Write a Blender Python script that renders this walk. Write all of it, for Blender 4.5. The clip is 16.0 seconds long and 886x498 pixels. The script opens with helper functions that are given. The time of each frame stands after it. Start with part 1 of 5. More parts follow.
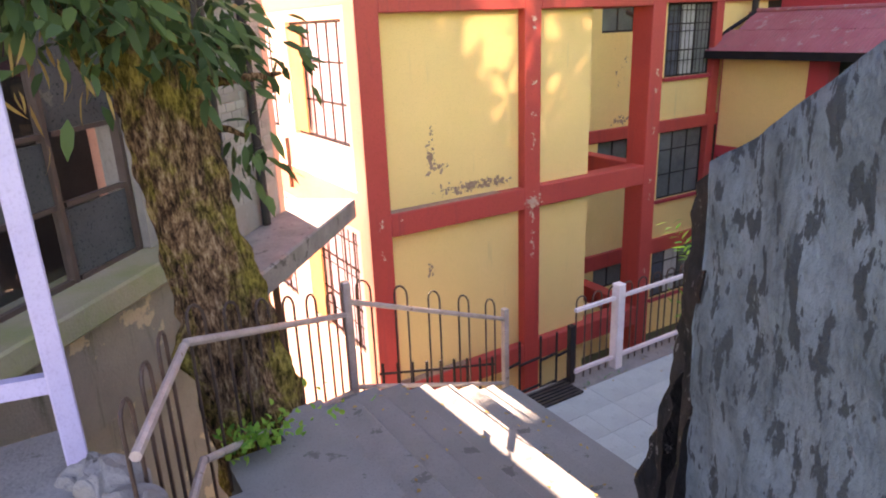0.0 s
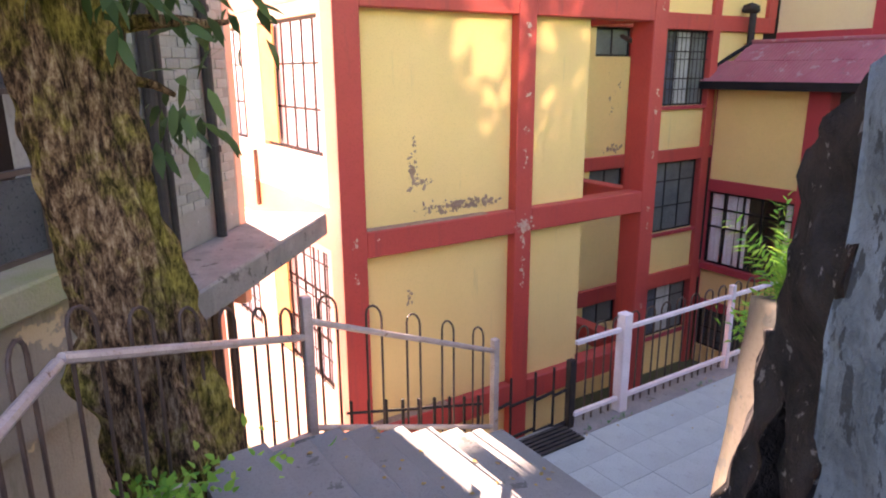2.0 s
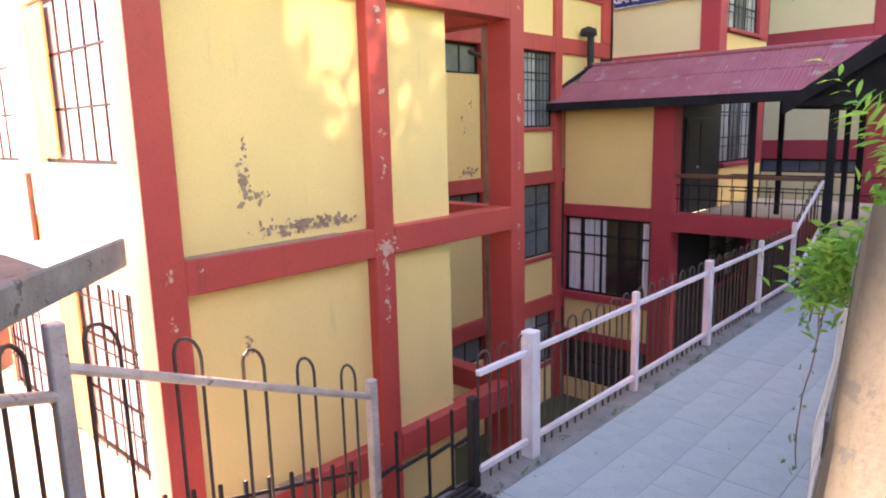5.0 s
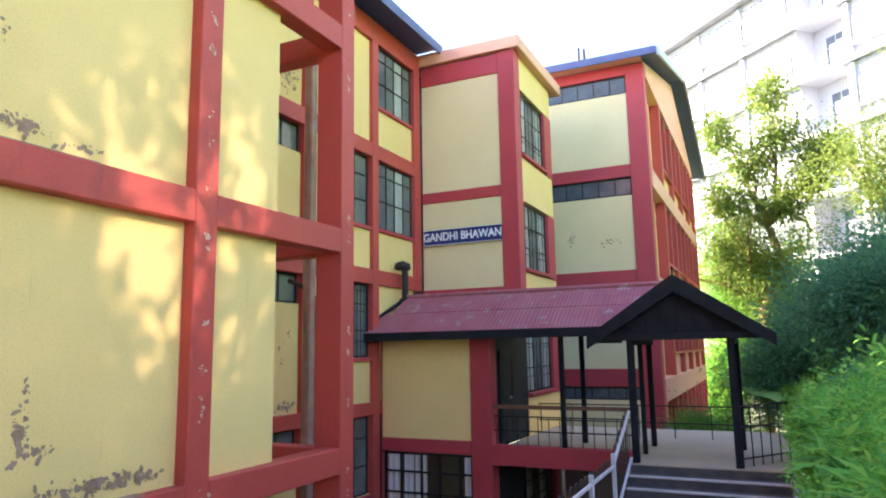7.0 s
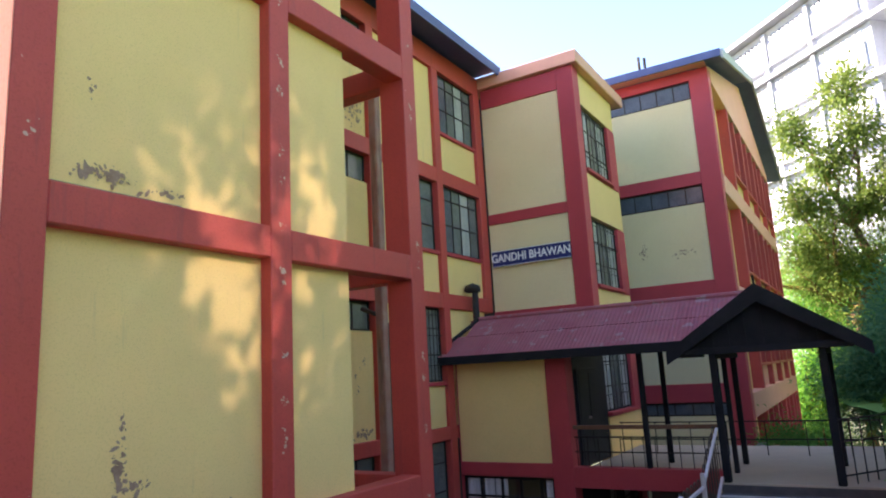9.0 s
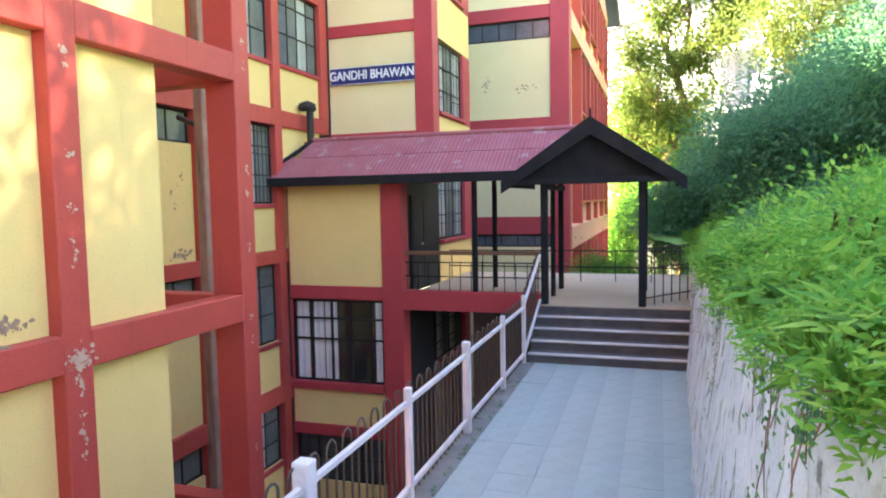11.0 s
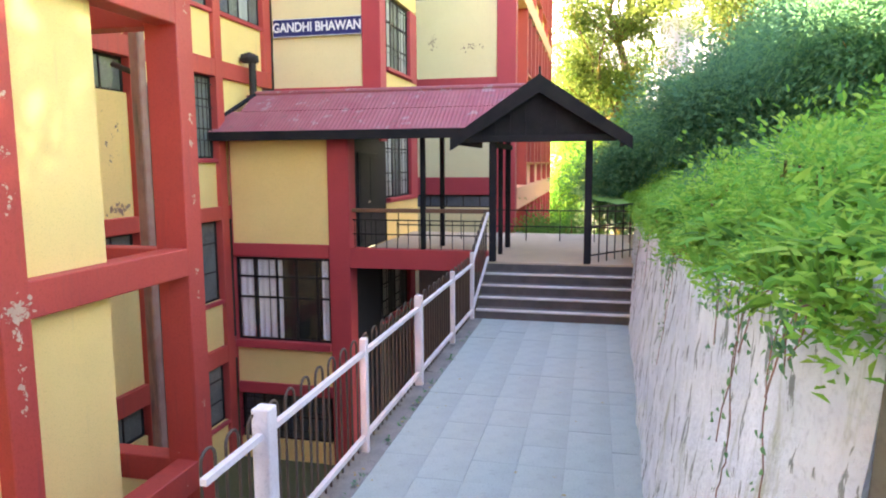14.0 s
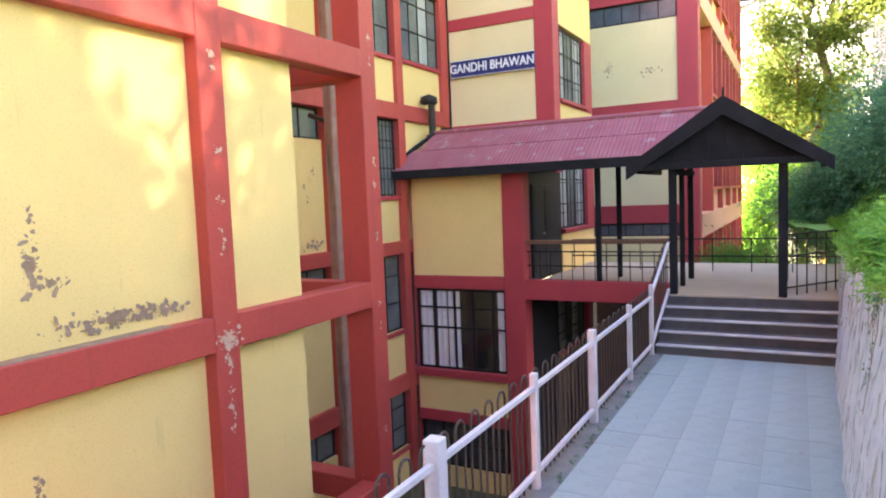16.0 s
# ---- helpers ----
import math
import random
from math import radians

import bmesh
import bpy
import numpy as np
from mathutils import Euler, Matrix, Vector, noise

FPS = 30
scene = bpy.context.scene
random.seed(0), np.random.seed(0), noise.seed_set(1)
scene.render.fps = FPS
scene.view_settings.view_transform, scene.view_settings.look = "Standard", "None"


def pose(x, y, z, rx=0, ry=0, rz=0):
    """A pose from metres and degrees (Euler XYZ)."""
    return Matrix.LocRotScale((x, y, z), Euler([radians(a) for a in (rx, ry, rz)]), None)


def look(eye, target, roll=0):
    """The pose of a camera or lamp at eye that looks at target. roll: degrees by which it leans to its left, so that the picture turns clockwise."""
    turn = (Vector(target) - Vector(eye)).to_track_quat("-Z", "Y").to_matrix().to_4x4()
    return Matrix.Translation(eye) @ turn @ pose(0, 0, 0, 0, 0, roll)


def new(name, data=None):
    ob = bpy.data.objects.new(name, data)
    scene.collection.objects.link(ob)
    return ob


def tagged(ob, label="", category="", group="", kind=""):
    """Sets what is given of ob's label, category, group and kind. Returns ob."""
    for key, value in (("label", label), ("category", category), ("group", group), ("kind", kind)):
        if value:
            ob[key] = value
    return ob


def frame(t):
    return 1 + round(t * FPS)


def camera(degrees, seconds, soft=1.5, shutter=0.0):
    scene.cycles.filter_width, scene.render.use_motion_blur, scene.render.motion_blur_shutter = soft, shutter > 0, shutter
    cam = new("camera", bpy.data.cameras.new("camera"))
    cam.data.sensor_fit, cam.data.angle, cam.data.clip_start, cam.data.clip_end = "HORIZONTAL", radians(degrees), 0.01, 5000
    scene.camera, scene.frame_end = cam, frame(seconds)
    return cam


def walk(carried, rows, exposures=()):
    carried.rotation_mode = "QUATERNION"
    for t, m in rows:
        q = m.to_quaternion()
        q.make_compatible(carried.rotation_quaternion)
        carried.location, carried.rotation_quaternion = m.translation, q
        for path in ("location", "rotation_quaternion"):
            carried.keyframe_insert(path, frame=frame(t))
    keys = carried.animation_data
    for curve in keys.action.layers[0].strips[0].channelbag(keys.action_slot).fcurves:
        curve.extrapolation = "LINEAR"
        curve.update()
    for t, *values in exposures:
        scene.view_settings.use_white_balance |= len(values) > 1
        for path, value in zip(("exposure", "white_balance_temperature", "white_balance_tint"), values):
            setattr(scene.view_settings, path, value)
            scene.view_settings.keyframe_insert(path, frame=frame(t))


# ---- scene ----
cam = camera(66.8, 16.0, soft=2.0)
PATH = [
    (0, (1.027, 1.813, 4.294), (2.018, 3.431, 3.66), -2.2),
    (0.5, (1.118, 2.009, 4.131), (2.006, 3.685, 3.497), -3.2),
    (1, (1.216, 2.248, 4.014), (2.195, 3.905, 3.471), -1.9),
    (1.5, (1.339, 2.483, 3.848), (2.409, 4.118, 3.42), -3.2),
    (2, (1.491, 2.651, 3.728), (2.556, 4.263, 3.212), -0.3),
    (2.5, (1.634, 2.89, 3.533), (2.805, 4.449, 3.09), -2.5),
    (3, (1.779, 3.062, 3.4), (2.959, 4.623, 2.99), 0.1),
    (3.2, (1.817, 3.133, 3.366), (3.024, 4.683, 2.994), 0.7),
    (5.3, (2.39, 4.23, 2.863), (3.928, 5.468, 2.541), -2.3),
    (5.4, (2.405, 4.296, 2.861), (3.978, 5.498, 2.583), -2.6),
    (5.5, (2.429, 4.353, 2.865), (3.989, 5.586, 2.654), -3.0),
    (6, (2.474, 4.593, 2.943), (4.169, 5.655, 2.953), -0.3),
    (6.5, (2.453, 4.75, 2.984), (4.234, 5.646, 3.131), -1.9),
    (7, (2.462, 4.764, 3.043), (4.251, 5.609, 3.337), -1.0),
    (7.5, (2.473, 4.771, 3.072), (4.288, 5.523, 3.447), -1.4),
    (8, (2.441, 4.769, 3.081), (4.224, 5.573, 3.495), -2.5),
    (8.5, (2.436, 4.798, 3.087), (4.107, 5.793, 3.557), -3.4),
    (9, (2.442, 4.779, 3.077), (4.128, 5.793, 3.439), -3.2),
    (9.5, (2.544, 4.855, 3.032), (4.318, 5.768, 3.177), -1.7),
    (10, (2.874, 4.992, 2.987), (4.725, 5.742, 3.09), -2.5),
    (10.2, (2.964, 5.008, 2.966), (4.846, 5.684, 2.992), -2.0),
    (12.3, (3.107, 5.111, 2.768), (5.001, 5.717, 2.559), -1.0),
    (12.5, (3.096, 5.117, 2.778), (4.992, 5.726, 2.588), -0.9),
    (13, (3.077, 5.139, 2.764), (4.977, 5.736, 2.587), -1.0),
    (13.5, (3.066, 5.164, 2.761), (4.984, 5.688, 2.546), -1.0),
    (14, (3.049, 5.196, 2.74), (4.983, 5.637, 2.489), -0.3),
    (14.5, (3.039, 5.217, 2.751), (4.975, 5.672, 2.539), -1.2),
    (15, (3.019, 5.241, 2.762), (4.922, 5.84, 2.623), -1.9),
    (15.5, (3.023, 5.213, 2.773), (4.799, 6.127, 2.679), -1.8),
    (16, (3.022, 5.088, 2.802), (4.782, 6.025, 2.649), -2.3),
]
EXPOSURES = [(0.0, 3.46, 8800, 43), (2.5, 3.54, 8200, 44), (5.5, 3.85, 8200, 36), (6.8, 3.5, 6950, 25), (7.5, 2.80, 6850, 20), (8.5, 2.38, 6700, 24), (9.2, 2.78, 6900, 25), (10.2, 3.9, 7200, 23), (12.5, 4.1, 8100, 29), (14.5, 4.23, 8400, 29), (16.0, 4.03, 7900, 33)]
walk(cam, [(t, look(eye, target, roll)) for t, eye, target, roll in PATH], EXPOSURES)

# ---- light ----
world = bpy.data.worlds.new("sky_world")
scene.world = world
world.use_nodes = True
wn = world.node_tree.nodes
sky = wn.new("ShaderNodeTexSky")
sky.sky_type, sky.sun_disc = "NISHITA", False
TO_SUN = Vector((-0.016, 0.95, 0.54)).normalized()
sky.sun_elevation = math.asin(TO_SUN.z)
sky.sun_rotation = math.atan2(TO_SUN.x, TO_SUN.y)
sky.air_density, sky.dust_density, sky.ozone_density = 1.0, 0.0, 2.5
world.node_tree.links.new(sky.outputs[0], wn["Background"].inputs[0])
wn["Background"].inputs[1].default_value = 0.105
sun = new("sun", bpy.data.lights.new("sun", "SUN"))
sun.data.energy, sun.data.angle, sun.data.color = 5.0, radians(0.6), (1.0, 0.93, 0.82)
sun.matrix_world = look((0, 0, 60), Vector((0, 0, 60)) - TO_SUN)
# added spot standing for sun glints off unseen windows, dappled by an added tree
dapple_lamp = new("dapple_spot", bpy.data.lights.new("dapple_spot", "SPOT"))
dapple_lamp.data.energy, dapple_lamp.data.color, dapple_lamp.data.shadow_soft_size = 2100, (1.0, 0.90, 0.70), 0.04
dapple_lamp.data.spot_size, dapple_lamp.data.spot_blend = radians(13.5), 0.8
dapple_lamp.matrix_world = look((10.5, -8.0, 13.0), (7.95, 10.4, 4.6))


# ---- materials ----
def nodes_of(name):
    m = bpy.data.materials.new(name)
    m.use_nodes = True
    return m, m.node_tree.nodes, m.node_tree.links, m.node_tree.nodes["Principled BSDF"]


def ramp(n, l, source, stops):
    r = n.new("ShaderNodeValToRGB")
    while len(r.color_ramp.elements) < len(stops):
        r.color_ramp.elements.new(0.5)
    for e, (p, c) in zip(r.color_ramp.elements, stops):
        e.position, e.color = p, (*c, 1.0) if len(c) == 3 else c
    l.new(source, r.inputs[0])
    return r.outputs[0]


def noise_of(n, l, scale, detail=5.0, rough=0.6, stretch=None, offset=0.0):
    tc = n.new("ShaderNodeTexCoord")
    mp = n.new("ShaderNodeMapping")
    mp.inputs["Location"].default_value = (offset, offset * 0.7, offset * 0.3)
    if stretch:
        mp.inputs["Scale"].default_value = stretch
    t = n.new("ShaderNodeTexNoise")
    t.inputs["Scale"].default_value, t.inputs["Detail"].default_value, t.inputs["Roughness"].default_value = scale, detail, rough
    l.new(tc.outputs["Object"], mp.inputs[0])
    l.new(mp.outputs[0], t.inputs["Vector"])
    return t.outputs["Fac"]


def mixed(n, l, fac, a, b):
    m = n.new("ShaderNodeMix")
    m.data_type = "RGBA"
    l.new(fac, m.inputs[0])
    for socket, v in ((m.inputs[6], a), (m.inputs[7], b)):
        if isinstance(v, tuple):
            socket.default_value = (*v, 1.0)
        else:
            l.new(v, socket)
    return m.outputs[2]


def surface(name, a, b, rough=0.7, scale=1.2, fine=40.0, chip=None, chip_at=0.68, chip_scale=9.0, streak=None, streak_at=0.55, bump=0.15, metal=0.0, per_piece=0.0, spec=0.5, chip_stretch=None):
    """Paint or mineral surface: two tones at large scale, fine grain, optional chips and runs of dirt, relief."""
    m, n, l, p = nodes_of(name)
    col = mixed(n, l, ramp(n, l, noise_of(n, l, scale), [(0.3, (0, 0, 0)), (0.7, (1, 1, 1))]), a, b)
    grain = noise_of(n, l, fine, 3.0)
    dark = tuple(c * 0.72 for c in b)
    col = mixed(n, l, ramp(n, l, grain, [(0.52, (0, 0, 0)), (0.85, (0.8, 0.8, 0.8))]), col, dark)
    if streak:
        f = ramp(n, l, noise_of(n, l, 3.0, 6.0, 0.7, (2.2, 2.2, 0.22), 3.0), [(streak_at, (0, 0, 0)), (streak_at + 0.16, (0.85, 0.85, 0.85))])
        col = mixed(n, l, f, col, streak)
    if chip:
        f = ramp(n, l, noise_of(n, l, chip_scale, 7.0, 0.65, chip_stretch, 11.0), [(chip_at, (0, 0, 0)), (chip_at + 0.02, (1, 1, 1))])
        col = mixed(n, l, f, col, chip)
    if per_piece:
        oi = n.new("ShaderNodeObjectInfo")
        hsv = n.new("ShaderNodeHueSaturation")
        mr = n.new("ShaderNodeMapRange")
        mr.inputs[3].default_value, mr.inputs[4].default_value = 1 - per_piece, 1 + per_piece
        l.new(oi.outputs["Random"], mr.inputs[0])
        l.new(mr.outputs[0], hsv.inputs["Value"])
        l.new(col, hsv.inputs["Color"])
        col = hsv.outputs[0]
    l.new(col, p.inputs["Base Color"])
    bp = n.new("ShaderNodeBump")
    bp.inputs["Strength"].default_value, bp.inputs["Distance"].default_value = bump, 0.02
    l.new(grain, bp.inputs["Height"])
    l.new(bp.outputs[0], p.inputs["Normal"])
    rr = n.new("ShaderNodeMapRange")
    rr.inputs[3].default_value, rr.inputs[4].default_value = max(0.05, rough - 0.12), min(1.0, rough + 0.12)
    l.new(grain, rr.inputs[0])
    l.new(rr.outputs[0], p.inputs["Roughness"])
    p.inputs["Metallic"].default_value = metal
    p.inputs["Specular IOR Level"].default_value = spec
    return m


def foliage(name, a, b, c, rough=0.7, through_light=0.35):
    m, n, l, p = nodes_of(name)
    g = n.new("ShaderNodeNewGeometry")
    col = ramp(n, l, g.outputs["Random Per Island"], [(0.0, a), (0.5, b), (1.0, c)])
    l.new(col, p.inputs["Base Color"])
    p.inputs["Roughness"].default_value = rough
    p.inputs["Specular IOR Level"].default_value = 0.06
    t = n.new("ShaderNodeBsdfTranslucent")
    l.new(col, t.inputs[0])
    mix = n.new("ShaderNodeMixShader")
    mix.inputs[0].default_value = through_light
    l.new(p.outputs[0], mix.inputs[1])
    l.new(t.outputs[0], mix.inputs[2])
    l.new(mix.outputs[0], n["Material Output"].inputs[0])
    return m


def glass(name, tint, gloss=0.03):
    m, n, l, p = nodes_of(name)
    tr, gl, lw, mix = n.new("ShaderNodeBsdfTransparent"), n.new("ShaderNodeBsdfGlossy"), n.new("ShaderNodeLayerWeight"), n.new("ShaderNodeMixShader")
    tr.inputs[0].default_value = (*tint, 1)
    gl.inputs["Roughness"].default_value = gloss
    sheen = ramp(n, l, lw.outputs["Facing"], [(0.0, (0.04, 0.04, 0.04)), (0.6, (0.08, 0.08, 0.08)), (1.0, (0.7, 0.7, 0.7))])
    l.new(sheen, mix.inputs[0])
    l.new(tr.outputs[0], mix.inputs[1])
    l.new(gl.outputs[0], mix.inputs[2])
    l.new(mix.outputs[0], n["Material Output"].inputs[0])
    return m


YELLOW = surface("yellow_plaster", (0.86, 0.58, 0.235), (0.79, 0.53, 0.21), 0.8, 0.7, 55, streak=(0.60, 0.43, 0.2), streak_at=0.62, bump=0.12)
CREAM = surface("cream_plaster", (0.78, 0.64, 0.36), (0.72, 0.58, 0.32), 0.8, 0.6, 55, streak=(0.6, 0.48, 0.28), streak_at=0.64, bump=0.12)
RED = surface("red_paint", (0.55, 0.066, 0.050), (0.47, 0.054, 0.044), 0.6, 1.0, 45, chip=(0.72, 0.45, 0.36), chip_at=0.71, chip_scale=7, streak=(0.36, 0.05, 0.045), bump=0.15)
REDPINK = surface("crimson_paint", (0.50, 0.050, 0.058), (0.43, 0.040, 0.050), 0.6, 1.0, 45, chip=(0.66, 0.36, 0.33), chip_at=0.76, chip_scale=7, bump=0.15)
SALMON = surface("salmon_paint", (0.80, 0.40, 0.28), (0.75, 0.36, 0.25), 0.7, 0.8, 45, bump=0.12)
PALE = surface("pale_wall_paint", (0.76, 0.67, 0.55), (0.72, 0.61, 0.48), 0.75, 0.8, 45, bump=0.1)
CHIP = surface("chipped_undercoat", (0.62, 0.40, 0.31), (0.54, 0.33, 0.25), 0.8, 8, 60)
BARE = surface("bare_plaster", (0.27, 0.145, 0.09), (0.42, 0.27, 0.19), 0.9, 9, 70, bump=0.4)
DARKWOOD = surface("dark_timber", (0.013, 0.012, 0.014), (0.024, 0.021, 0.023), 0.8, 2.5, 60, bump=0.3, spec=0.15)
BLACK = surface("black_iron", (0.012, 0.011, 0.011), (0.03, 0.02, 0.017), 0.6, 6, 80, bump=0.2, spec=0.25)
RUST = surface("brown_iron", (0.035, 0.02, 0.015), (0.09, 0.05, 0.03), 0.6, 5, 70, bump=0.25)
WHITE = surface("white_paint", (0.80, 0.71, 0.70), (0.64, 0.54, 0.53), 0.5, 3, 60, chip=(0.34, 0.22, 0.17), chip_at=0.70, chip_scale=14, bump=0.2)
LILAC = surface("lilac_paint", (0.42, 0.40, 0.56), (0.35, 0.33, 0.48), 0.5, 3, 60, chip=(0.3, 0.26, 0.24), chip_at=0.72, chip_scale=12, bump=0.2)
STEEL = surface("worn_rail", (0.55, 0.48, 0.44), (0.38, 0.30, 0.26), 0.4, 7, 70, chip=(0.22, 0.13, 0.09), chip_at=0.64, chip_scale=12, bump=0.2, metal=0.35)
FRAME = surface("window_iron", (0.05, 0.035, 0.03), (0.085, 0.06, 0.05), 0.5, 5, 60, bump=0.15)
ROOFRED = surface("red_sheet_roof", (0.33, 0.085, 0.10), (0.38, 0.13, 0.14), 0.75, 1.6, 30, chip=(0.36, 0.20, 0.20), chip_at=0.60, chip_scale=3, streak=(0.20, 0.11, 0.11), bump=0.15, spec=0.2)
ROOFBLUE = surface("blue_sheet_roof", (0.05, 0.075, 0.19), (0.07, 0.10, 0.24), 0.6, 1.5, 30, bump=0.1)
CONCRETE = surface("grey_concrete", (0.26, 0.25, 0.23), (0.15, 0.145, 0.135), 0.9, 2.2, 45, chip=(0.095, 0.09, 0.08), chip_at=0.61, chip_scale=5, streak=(0.085, 0.085, 0.075), streak_at=0.6, bump=0.4)
STAIR = surface("stair_concrete", (0.215, 0.22, 0.205), (0.155, 0.165, 0.15), 0.9, 1.1, 60, chip=(0.10, 0.108, 0.095), chip_at=0.62, chip_scale=3, bump=0.3)
PAVER = surface("paving_tile", (0.36, 0.42, 0.395), (0.27, 0.32, 0.30), 0.85, 1.1, 55, chip=(0.20, 0.22, 0.21), chip_at=0.63, chip_scale=2.2, streak=(0.21, 0.235, 0.22), streak_at=0.6, bump=0.25, per_piece=0.02)
JOINT = surface("paving_joint", (0.30, 0.335, 0.315), (0.23, 0.26, 0.245), 0.95, 3, 60, bump=0.3)
NOSING = surface("step_nosing", (0.66, 0.60, 0.57), (0.45, 0.40, 0.37), 0.8, 3, 60, chip=(0.25, 0.21, 0.19), chip_at=0.64, chip_scale=8, bump=0.3)
RISER = surface("step_riser", (0.065, 0.056, 0.056), (0.12, 0.102, 0.098), 0.9, 3, 50, chip=(0.18, 0.16, 0.15), chip_at=0.7, bump=0.4)
LANDING = surface("landing_floor", (0.55, 0.42, 0.30), (0.46, 0.36, 0.27), 0.85, 1.5, 50, bump=0.2)
WALLWHITE = surface("limewashed_wall", (0.74, 0.77, 0.80), (0.52, 0.57, 0.62), 0.9, 3.0, 35, chip=(0.20, 0.23, 0.22), chip_at=0.575, chip_scale=6.5, chip_stretch=(1.7, 1.7, 0.4), streak=(0.26, 0.29, 0.16), streak_at=0.555, bump=0.6)
# Cream darkened to offset strong sun, and to carry shade under the lobby.
TONEDPLASTER = surface("toned_down_weathered_plaster", (0.19, 0.165, 0.125), (0.15, 0.13, 0.10), 0.95, 2.5, 35, chip=(0.11, 0.11, 0.095), chip_at=0.60, chip_scale=5, streak=(0.10, 0.11, 0.06), bump=0.2)
ROCKFACE = surface("mouldy_plaster", (0.165, 0.225, 0.265), (0.075, 0.105, 0.122), 0.95, 3.4, 24, chip=(0.048, 0.063, 0.072), chip_at=0.545, chip_scale=10, chip_stretch=(1.1, 1.1, 0.55), streak=(0.045, 0.060, 0.060), streak_at=0.55, bump=0.9, spec=0.08)
ROCKDARK = surface("dark_stone", (0.014, 0.014, 0.015), (0.040, 0.038, 0.038), 0.95, 5, 22, chip=(0.13, 0.135, 0.14), chip_at=0.615, chip_scale=15, bump=1.0, spec=0.06)
GREYWALL = surface("grey_block_paint", (0.30, 0.29, 0.265), (0.23, 0.22, 0.20), 0.9, 1.5, 40, chip=(0.46, 0.43, 0.38), chip_at=0.66, chip_scale=5, streak=(0.17, 0.165, 0.14), bump=0.5)
GREYBLOCK = surface("grey_block_face", (0.34, 0.33, 0.30), (0.25, 0.245, 0.225), 0.9, 3, 40, chip=(0.22, 0.21, 0.19), chip_at=0.62, chip_scale=6, bump=0.5, per_piece=0.18)
OLDWALL = surface("stained_plaster", (0.20, 0.185, 0.15), (0.28, 0.255, 0.20), 0.95, 1.5, 40, chip=(0.46, 0.37, 0.24), chip_at=0.60, chip_scale=2.0, streak=(0.09, 0.095, 0.05), bump=0.5)
MOSSY = surface("mossy_concrete", (0.20, 0.235, 0.10), (0.29, 0.27, 0.20), 0.95, 2.5, 40, bump=0.5)
SOIL = surface("soil_and_moss", (0.07, 0.085, 0.03), (0.10, 0.10, 0.05), 1.0, 1.5, 20, bump=0.8)
HILL = surface("grassy_soil", (0.13, 0.29, 0.05), (0.18, 0.35, 0.07), 1.0, 0.8, 14, bump=0.8)
PIPE = surface("cast_iron_pipe", (0.022, 0.02, 0.02), (0.045, 0.038, 0.034), 0.7, 6, 60, bump=0.3, spec=0.25)
CURTAIN = surface("pink_curtain", (0.92, 0.84, 0.83), (0.86, 0.76, 0.76), 0.95, 4, 80, bump=0.2)
PALECURTAIN = surface("pale_curtain", (0.8, 0.8, 0.74), (0.7, 0.7, 0.66), 0.95, 4, 80, bump=0.2)
# Near-black colour stands in for the gloom of unlit rooms behind the panes.
INSIDE = surface("unlit_room_shade", (0.05, 0.05, 0.05), (0.035, 0.035, 0.035), 0.9, 2, 40)
DARKDOOR = surface("near_black_lobby", (0.013, 0.014, 0.018), (0.021, 0.022, 0.027), 0.5, 2, 40, spec=0.2)
SIGNBLUE = surface("blue_sign_paint", (0.012, 0.022, 0.14), (0.009, 0.016, 0.11), 0.45, 3, 60)
SIGNWHITE = surface("white_lettering", (0.85, 0.85, 0.85), (0.75, 0.75, 0.75), 0.5, 5, 60)
TIMBER = surface("brown_plank", (0.21, 0.09, 0.05), (0.15, 0.065, 0.035), 0.5, 3, 60, bump=0.2)
OLDTIMBER = surface("weathered_post", (0.30, 0.12, 0.09), (0.36, 0.22, 0.17), 0.9, 3, 50, streak=(0.10, 0.08, 0.065), streak_at=0.5, bump=0.5)
FARWHITE = surface("white_facade", (0.52, 0.53, 0.57), (0.46, 0.47, 0.51), 0.8, 0.3, 8, bump=0.02)
FARROOF = surface("grey_far_roof", (0.30, 0.31, 0.33), (0.25, 0.26, 0.28), 0.7, 0.3, 8, bump=0.02)
ORANGE = surface("ochre_board", (0.60, 0.38, 0.17), (0.52, 0.31, 0.13), 0.7, 2, 50)
FARSHEEN = surface("distant_pale_glass", (0.30, 0.31, 0.37), (0.24, 0.25, 0.31), 0.3, 0.5, 8, bump=0.02)
FARPANE = surface("distant_glass", (0.09, 0.10, 0.13), (0.07, 0.08, 0.10), 0.4, 0.5, 8, bump=0.02)
# Opaque dusty panes; reflected sky is mixed into the base colours of these two.
DARKPANE = surface("dirty_reflecting_glass", (0.070, 0.082, 0.088), (0.034, 0.040, 0.044), 0.3, 2, 40, chip=(0.12, 0.12, 0.11), chip_at=0.66, chip_scale=4, bump=0.02)
DIMPANE = surface("dusty_glass_sky_tint", (0.105, 0.125, 0.15), (0.060, 0.074, 0.090), 0.25, 2, 40, bump=0.02)
PANE = glass("window_glass", (0.95, 0.96, 0.965))
GREYPANE = surface("dusty_grey_glass", (0.17, 0.19, 0.18), (0.10, 0.115, 0.11), 0.25, 1.5, 40, bump=0.02)
# Next two: the sky's reflection is painted into opaque pale panes.
MILKPANE = surface("milky_sky_sheen_glass", (0.46, 0.47, 0.44), (0.30, 0.32, 0.31), 0.3, 1.8, 40, streak=(0.22, 0.23, 0.22), streak_at=0.5, bump=0.02)
